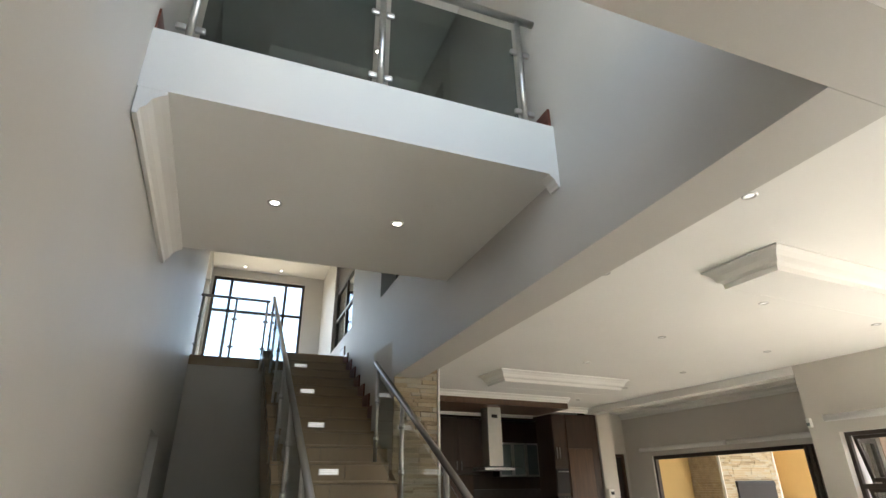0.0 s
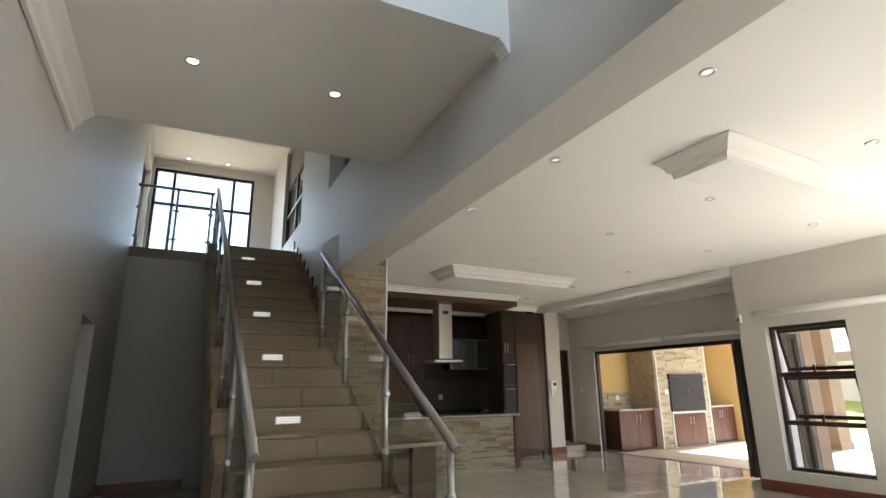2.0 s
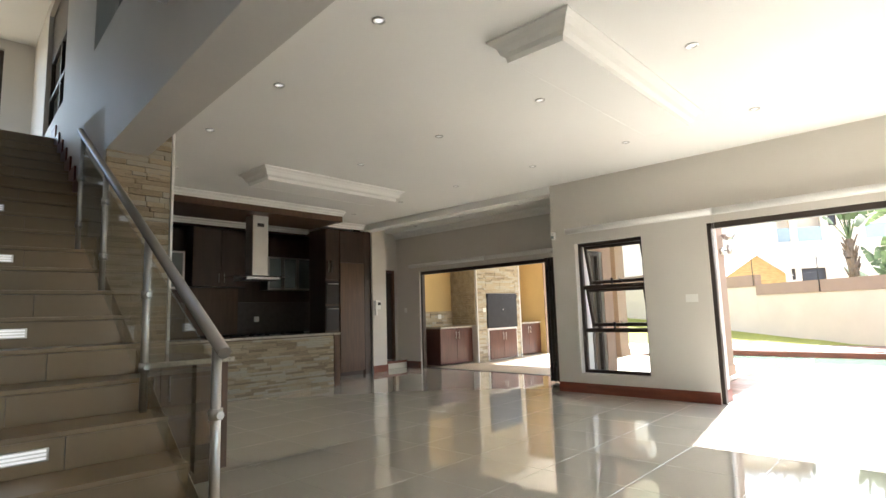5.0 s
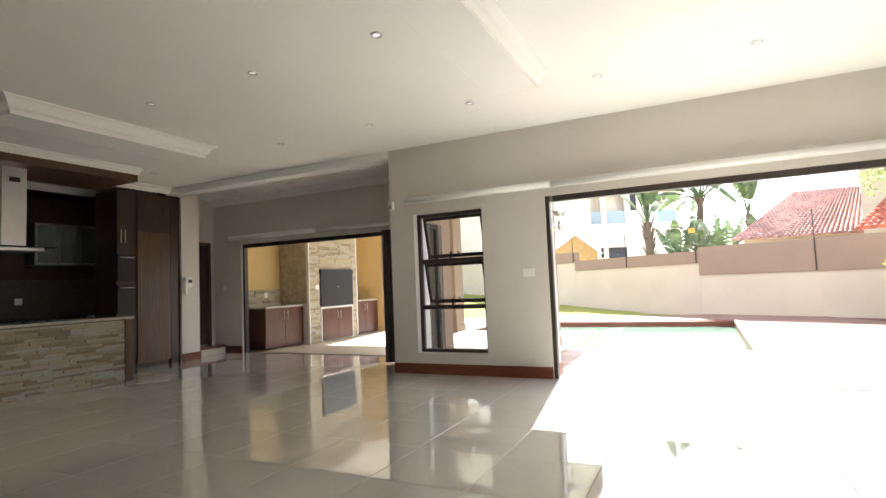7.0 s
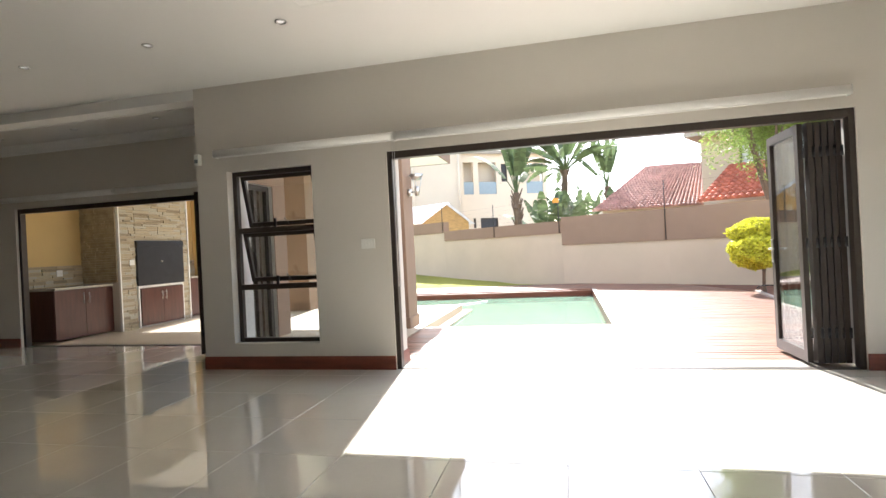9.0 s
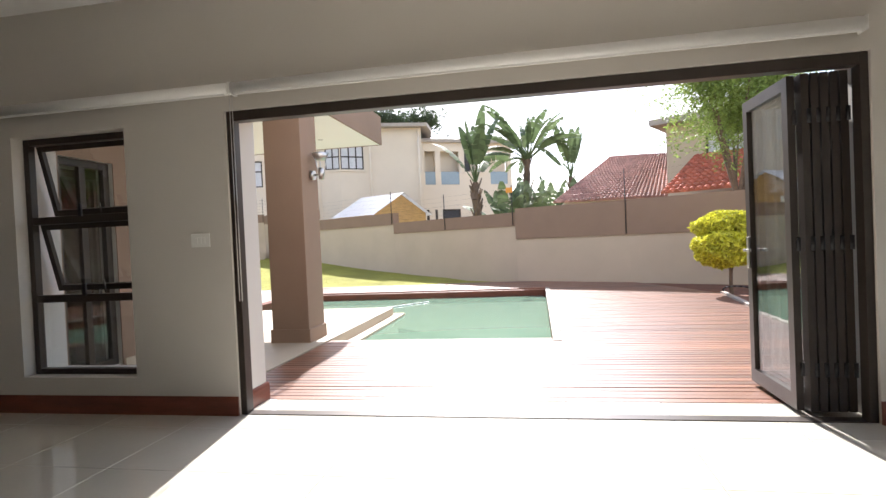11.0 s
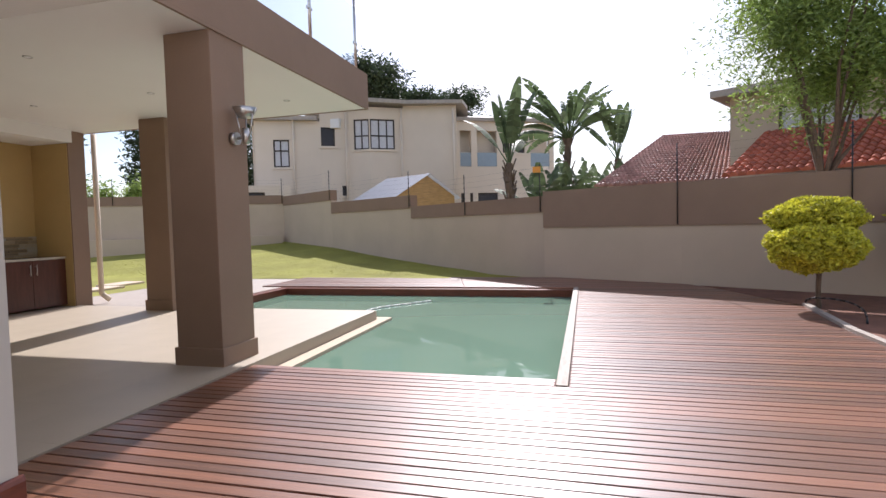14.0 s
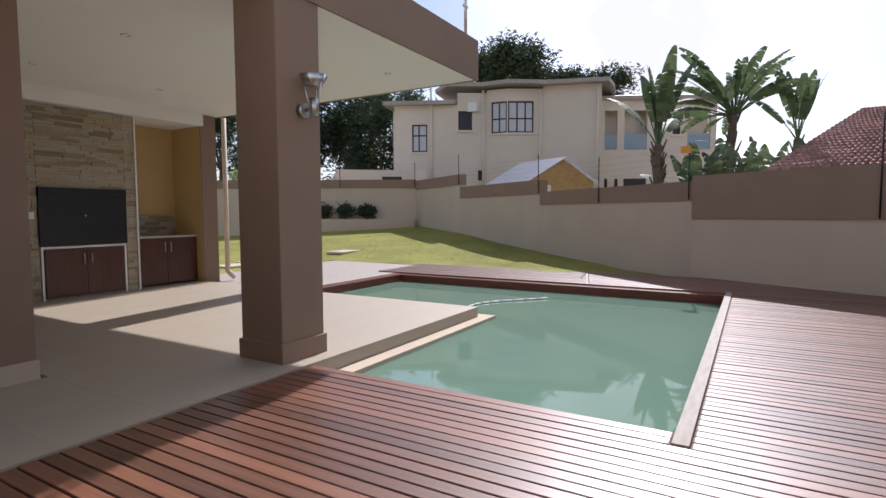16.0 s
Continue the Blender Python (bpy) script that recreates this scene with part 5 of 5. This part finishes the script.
for k, (x, y, h) in enumerate(((46, 31, 14), (50, 36, 15), (42, 33, 13), (38, 40, 14), (34, 44, 14), (28, 46, 14), (54, 30, 15), (44, 27.5, 12))):
    tree("dark_tree", (x, y, 0), h, h * 0.6, (3.4, 3.4, h * 0.42), 7, 9000, 0.36, LEAFD, "dense dark tree beyond the garden wall", 40 + k, trunk=0.25)
for k, (x, y, r) in enumerate(((32.5, 26.0, 1.7), (30.6, 27.2, 1.5), (31.2, 24.6, 1.1))):
    tree("olive_bush", (x, y, 1.0), 2.5, 2.2, (r, r, r * 1.1), 5, 2600, 0.2, LEAF, "rounded grey-green bush beyond the wall", 60 + k, "bush", 0.08)
for k, (x, y) in enumerate(((26.6, 15.3), (25.7, 17.0), (26.1, 16.1))):
    rng = random.Random(70 + k)
    ob = thing("hedge_shrub", (x, y, 1.02), "low dark green shrub in the far planter", "shrub", "planter shrubs")
    bm = bmesh.new()
    for i in range(5):
        limb(bm, (x, y, 1.02), (x + rng.uniform(-0.3, 0.3), y + rng.uniform(-0.3, 0.3), 1.5), 0.02, 0.01, rng)
    part("stems", bm, BARK, ob)
    bm = bmesh.new()
    leaves(bm, (x, y, 1.4), (0.55, 0.6, 0.42), 1500, 0.12, rng, 0.4)
    part("crown", bm, LEAFD, ob)


# ---- neighbouring houses ----
def local(a, b):
    a, b = Vector((*a, 0)), Vector((*b, 0))
    d = (b - a).normalized()
    return Matrix.Translation(a) @ Matrix(((d.x, d.y, 0, 0), (d.y, -d.x, 0, 0), (0, 0, 1, 0), (0, 0, 0, 1))), (b - a).length


def facade(house, a, b, z0, z1, windows, material=CREAMX):
    """A wall from a to b, seen from its right side; windows: (u0, u1, z0, z1, mullions, transoms, kind)."""
    m, w = local(a, b)
    holes = [(u0 * w, u1 * w, p, q) for u0, u1, p, q, *_ in windows]
    bm = holed(bmesh.new(), "y", -0.3, 0.0, 0, w, z0, z1, holes)
    bm.transform(m)
    bmesh.ops.recalc_face_normals(bm, faces=bm.faces[:])
    wall = part("wall", bm, material, house)
    for u0, u1, p, q, mu, tr, kind in windows:
        u0, u1 = u0 * w, u1 * w
        if kind == "balcony":
            bm = box(B(u0, u1, -1.6, -0.3, p - 0.1, p), u0, u1, -1.7, -1.6, p, q)
            bm.transform(m)
            part("balcony", bm, material, house, "recessed balcony")
            bm = B(u0, u1, -0.06, -0.04, p + 0.02, p + 0.9)
            bm.transform(m)
            part("glass_panel", bm, BLUEGL, house, "blue glass balcony panel")
            bm = B(u0 + 0.1, u0 + (u1 - u0) * 0.6, -1.6, -1.56, p, p + 2.1)
            bm.transform(m)
            part("balcony_door", bm, DARKIN, house)
            continue
        t = 0.08
        bm = holed(bmesh.new(), "y", -0.16, -0.08, u0, u1, p, q, [(u0 + t, u1 - t, p + t, q - t)])
        bm.transform(m)
        bmesh.ops.recalc_face_normals(bm, faces=bm.faces[:])
        wf = part("window", bm, FRAME, house)
        bars = [(u0 + (u1 - u0) * k - t / 2, u0 + (u1 - u0) * k + t / 2, p + t, q - t) for k in mu] + [(u0 + t, u1 - t, p + (q - p) * k - t / 2, p + (q - p) * k + t / 2) for k in tr]
        for n_, (a_, b_, c_, d_) in enumerate(bars):
            bm = B(a_, b_, -0.15 + 0.004 * (n_ % 2), -0.09 - 0.004 * (n_ % 2), c_, d_)
            bm.transform(m)
            part("glazing_bar", bm, FRAME, wf)
        bm = B(u0, u1, -0.13, -0.12, p, q)
        bm.transform(m)
        part("pane", bm, DARKIN if kind == "dark" else CURTAIN, wf)
        bm = B(u0 - 0.12, u1 + 0.12, 0.001, 0.07, p - 0.14, p - 0.02)
        bm.transform(m)
        part("sill", bm, material, wf)
    return wall


BLUEGL = mat("blue_glass", (0.28, 0.34, 0.38), 0.1, vary=0.05, bump=0)
hs = thing("neighbour_house", (42, 12, 0), "cream two-storey house with corner windows and glass balconies", "house")
PA, PB, PC, PD, PE, PF, PG = (34.0, 19.0), (35.6, 15.6), (36.6, 14.2), (37.9, 11.2), (38.9, 8.1), (40.2, 8.4), (43.5, 2.5)
facade(hs, PA, PB, 0, 7.6, [(0.28, 0.52, 4.9, 6.5, [0.45], [0.6], "curtain")])
facade(hs, PB, PC, 0, 8.3, [(0.02, 0.5, 6.15, 7.25, [], [], "dark"), (0.7, 0.85, 3.2, 3.8, [], [], "dark")])
PM = (36.75, 12.95)
facade(hs, PC, PM, 0, 8.45, [(0.22, 0.97, 5.95, 7.75, [0.5], [0.45], "curtain")])
facade(hs, PM, PD, 0, 8.45, [(0.02, 0.74, 5.95, 7.75, [0.36, 0.68], [0.45], "curtain"), (0.15, 0.7, 2.3, 3.4, [0.5], [], "dark")])
facade(hs, PD, PE, 0, 8.6, [])
facade(hs, PE, PF, 0, 8.3, [])
facade(hs, PF, PG, 0, 7.9, [(0.03, 0.14, 5.0, 7.3, [], [], "balcony"), (0.2, 0.40, 5.0, 7.3, [], [], "balcony"), (0.46, 0.53, 5.9, 7.2, [], [0.5], "dark"), (0.62, 0.69, 5.9, 7.2, [], [0.5], "dark"), (0.03, 0.06, 2.6, 3.3, [], [], "dark"), (0.12, 0.15, 2.6, 3.3, [], [], "dark"), (0.2, 0.4, 1.8, 3.3, [], [], "dark"), (0.75, 0.95, 5.0, 7.3, [], [], "balcony")])
part("back_wall", prism(bmesh.new(), [(44.2, 3.0), (52, 8), (46, 25), (35, 19.8), (36.6, 16.4), (37.4, 15.0), (38.8, 11.4), (39.6, 9.2), (40.6, 9.2)], 0, 7.55), CREAMX, hs)


def hip(pts, apexes, z0, z1, thick=0.22):
    bm = prism(bmesh.new(), pts, z0, z0 + thick)
    c = [bm.verts.new((*p, z1)) for p in apexes]
    lo = [bm.verts.new((*p, z0 + thick + 0.002)) for p in pts]
    n = len(pts)
    near = [min(range(len(c)), key=lambda k: (c[k].co.xy - Vector(p)).length) for p in pts]
    for i in range(n):
        j = (i + 1) % n
        bm.faces.new((lo[i], lo[j], c[near[i]]))
        if near[i] != near[j]:
            bm.faces.new((lo[j], c[near[j]], c[near[i]]))
    bmesh.ops.recalc_face_normals(bm, faces=bm.faces[:])
    return bm


part("roof", hip([(35.0, 16.0), (36.0, 14.2), (36.1, 12.6), (37.4, 10.8), (38.5, 7.6), (40.4, 7.7), (46.5, 9), (44, 19.5), (36.2, 17.5)], [(41.5, 13.2)], 8.6, 9.7), ROOFD, hs, "grey-brown hipped roof")
part("roof", hip([(39.9, 8.6), (43.4, 1.9), (49, 4), (45, 12)], [(44.0, 7.0)], 7.9, 8.8), ROOFD, hs, "grey-brown low roof wing")
part("roof", hip([(33.4, 19.4), (35.2, 15.6), (38, 16.4), (38, 21)], [(36.2, 18)], 7.6, 8.1), ROOFD, hs, "grey-brown low roof wing")
for p in ((34.95, 17.0), (36.45, 14.35), (38.75, 8.3), (37.75, 11.3)):
    part("downpipe", T((p[0] - 0.12, p[1] - 0.05, 1.0), (p[0] - 0.12, p[1] - 0.05, 8.4), 0.06), CREAMX, hs)
acu = part("air_conditioner", B(35.95, 36.25, 14.55, 15.15, 7.2, 7.75, bevel=0.03), PLASTIC, hs, "white outdoor air conditioner unit")
annex = thing("annex", (30, 19, 0), "low cream outbuilding beside the neighbouring house", "outbuilding")
facade(annex, (29.4, 19.5), (32.6, 15.9), 0, 3.6, [(0.5, 0.72, 2.6, 3.25, [], [], "dark")])
part("back_wall", prism(bmesh.new(), [(29.8, 19.6), (32.8, 16.2), (36, 19), (33, 23)], 0, 3.55), CREAMX, annex)
shed = thing("garden_shed", (31, 8, 0), "small ochre timber shed with a grey tin roof", "shed")
SA, SB = Vector((26.9, 8.0)), Vector((30.2, 6.05))
sm, sw = local(SA, SB)
for u0, u1, u2, mate in ((0.3, 1.95, 3.6, SHEDW),):
    bm = bmesh.new()
    f = [bm.verts.new((u, 0, z)) for u, z in ((u0, 1.0), (u2, 1.0), (u2, 2.55), (u1, 3.4), (u0, 2.55))]
    g = [bm.verts.new((v.co.x, -2.6, v.co.z)) for v in f]
    bm.faces.new(f)
    bm.faces.new(g[::-1])
    for i in range(5):
        bm.faces.new((f[i], f[(i + 1) % 5], g[(i + 1) % 5], g[i]))
    bm.transform(sm)
    bmesh.ops.recalc_face_normals(bm, faces=bm.faces[:])
    part("wall", bm, mate, shed)
for u, v, z0, z1 in ((0.0, 1.95, 2.42, 3.46), (1.95, 3.9, 3.46, 2.42)):
    bm = bmesh.new()
    n = 18
    row = [[bm.verts.new((u + (v - u) * a, -2.8 + 3.0 * i / n, z0 + (z1 - z0) * a + (0.03 if i % 2 else 0))) for i in range(n + 1)] for a in (0, 1)]
    for i in range(n):
        bm.faces.new((row[0][i], row[0][i + 1], row[1][i + 1], row[1][i]))
    bmesh.ops.solidify(bm, geom=bm.faces[:], thickness=0.02)
    bm.transform(sm)
    part("roof_sheet", bm, ZINC, shed, "corrugated grey tin sheet")
bm = B(0.45, 1.3, 0.001, 0.05, 1.2, 2.35)
bm.transform(sm)
part("door", bm, PLASTIC, shed, "white panelled shed door")


def tiled_roof(ob, e0, e1, r0, r1, cols, rows, material, label):
    """A sheet of curved tiles from the eave e0-e1 up to the ridge r0-r1."""
    e0, e1, r0, r1 = map(Vector, (e0, e1, r0, r1))
    up = ((e1 - e0).cross(r0 - e0)).normalized()
    up = up if up.z > 0 else -up
    bm = bmesh.new()
    for k in range(rows):
        v0, v1 = k / rows, (k + 1.15) / rows
        a0, b0, a1, b1 = e0.lerp(r0, v0), e1.lerp(r1, v0), e0.lerp(r0, min(v1, 1)), e1.lerp(r1, min(v1, 1))
        for c in range(cols):
            us = [(c + t) / cols for t in (0, 0.2, 0.4, 0.6, 0.8, 1.0)]
            hs_ = [0.0, 0.05, 0.085, 0.085, 0.05, 0.0]
            lo = [bm.verts.new(a0.lerp(b0, u) + up * (h + 0.05)) for u, h in zip(us, hs_)]
            hi = [bm.verts.new(a1.lerp(b1, u) + up * h * 0.9) for u, h in zip(us, hs_)]
            for i in range(5):
                bm.faces.new((lo[i], lo[i + 1], hi[i + 1], hi[i]))
            un = [bm.verts.new(a0.lerp(b0, u)) for u in us]
            for i in range(5):
                bm.faces.new((un[i], un[i + 1], lo[i + 1], lo[i]))
    o = part("roof_tiles", bm, material, ob, label)
    tagged(o, kind="stuff")


h2 = thing("tiled_house", (30, -4, 0), "low house with a brown curved-tile roof behind the wall", "house")
part("wall", prism(bmesh.new(), [(27.6, -0.3), (27.2, -6.5), (34, -7), (34, -0.2)], 0, 2.55), CREAMX, h2)
tiled_roof(h2, (27.0, 0.2, 2.5), (26.6, -7.0, 2.5), (31.0, -2.7, 4.75), (30.8, -7.0, 4.75), 44, 22, ROOFG, "brown curved roof tiles")
h3 = thing("red_roof_house", (25, -7, 0), "beige two-storey house with a red tile porch roof", "house")
part("wall", prism(bmesh.new(), [(23.4, -3.9), (20.6, -8.1), (26, -11), (28.5, -6)], 0, 2.35), BEIGE, h3)
tiled_roof(h3, (23.3, -3.2, 2.40), (20.0, -8.2, 2.40), (25.4, -4.9, 3.85), (22.4, -9.8, 3.85), 28, 12, ROOFT, "red terracotta curved roof tiles")
m3 = [(26.6, -4.2), (23.0, -10.2), (29, -13), (32, -7)]
facade(h3, (26.6, -4.2), (23.0, -10.2), 2.4, 5.2, [(0.2, 0.5, 3.75, 4.75, [0.35, 0.7], [], "curtain")], BEIGE)
part("upper_wall", prism(bmesh.new(), [(26.95, -4.3), (23.4, -10.3), (29, -13), (32, -7)], 2.4, 5.15), BEIGE, h3)
part("roof", hip([(26.2, -3.5), (22.2, -10.2), (29, -13.5), (32.5, -7)], [(27.5, -8)], 5.2, 6.2), ROOFD, h3, "grey-brown hipped roof")

# ---- small pieces of the surfaces ----
ledge(braai, "y", 9.299, 11.125, 11.49, 0.0, 2.86, -1, 0.05, 0.2, 120)
ledge(braai, "y", 9.299, 12.735, 12.905, 0.0, 2.86, -1, 0.05, 0.15, 60)
ledge(braai, "y", 9.299, 11.49, 12.735, 1.67, 2.86, -1, 0.05, 0.3, 120)
ledge(braai, "x", 11.099, 9.31, 10.08, 0.9, 2.86, -1, 0.05, 0.3, 0)


def shared(name, w, d, h, material, bevel):
    bm = box(bmesh.new(), -w / 2, w / 2, -d / 2, d / 2, -h, 0)
    if bevel:
        bmesh.ops.bevel(bm, geom=[e for e in bm.edges if all(v.co.z > -1e-4 for v in e.verts)], offset=bevel, segments=1, affect="EDGES")
    me = bpy.data.meshes.new(name)
    bm.to_mesh(me)
    bm.free()
    me.materials.append(material)
    return me


def child(me, name, parent, x, y, z, scale=(1, 1, 1)):
    o = new(name, me)
    o.parent = parent
    o.location = Vector((x, y, z)) - base[parent]
    o.scale = scale
    return o


STEP_T = 0.66
FLOOR_TILE = shared("floor_tile", STEP_T - 0.003, STEP_T - 0.003, 0.005, TILE, 0.0015)
FLOOR = bpy.data.objects["floor"]
for i in range(17):
    for j in range(24):
        x, y = 8.575 - STEP_T * (i + 0.5), 0.73 - STEP_T * 7 + STEP_T * (j + 0.5)
        if -0.6 < x < 8.57 and -4.0 < y < 11.6 and not (x < 2.0 and y > 9.6):
            child(FLOOR_TILE, "tile", FLOOR, x, y, 0.0)
for j in range(24):
    y = 0.73 - STEP_T * 7 + STEP_T * (j + 0.5)
    if 5.3 < y - STEP_T / 2 and y < 11.5:
        for xa, xb in ((8.577, 9.235), (9.237, 9.765)):
            child(FLOOR_TILE, "tile", FLOOR, (xa + xb) / 2, y, 0.0, ((xb - xa) / STEP_T, 1, 1))
PATIO_TILE = shared("patio_tile", 0.599, 0.599, 0.012, PATIO, 0.0)
PSLAB = bpy.data.objects["patio_slab"]
for i in range(10):
    for j in range(11):
        x, y = 8.585 + 0.6 * (i + 0.5), 3.58 + 0.6 * (j + 0.5)
        w = min(0.6, 14.2 - (x - 0.3))
        if w > 0.05 and y + 0.3 < 10.2 and not (x - 0.3 < 9.7 and y + 0.3 > 5.2):
            child(PATIO_TILE, "tile", PSLAB, x - 0.3 + w / 2, y, 0.0, (w / 0.6, 1, 1))
for x in (8.885, 9.485):
    child(PATIO_TILE, "tile", PSLAB, x, 4.945, 0.0, (1, 0.33 / 0.6, 1))
DECK = bpy.data.objects["deck_base"]
BOARD = shared("deck_board", 0.0865, 1.0, 0.03, DECKW, 0.004)
rd = random.Random(2)
x = 8.64
while x < 19.3:
    if x < 10.85:
        spans = [(-2.3, 3.57)]
    elif x < 17.3:
        spans = [(-2.3 - max(0, min(0.2, (x - 13.4) * 0.1)), 0.65)]
    else:
        spans = [(-1.75 + max(0.0, x - 17.3) * 0.55, 7.6)]
    if 10.85 < x < 11.05:
        spans.append((0.75, 3.55))
    if 15.4 < x < 17.3:
        spans = [(-2.4 + (x - 15.4) * 0.35, 0.65)]
    for a, b in spans:
        u = a
        while u < b - 0.01:
            w = b - u if b - u < 6.2 else (b - u) / 2
            if b - u - w < 0.5:
                w = b - u
            child(BOARD, "board", DECK, x, u + w / 2, rd.uniform(-0.004, 0.0) - 0.004, (1, w - 0.004, 1))
            u += w
    x += 0.0955
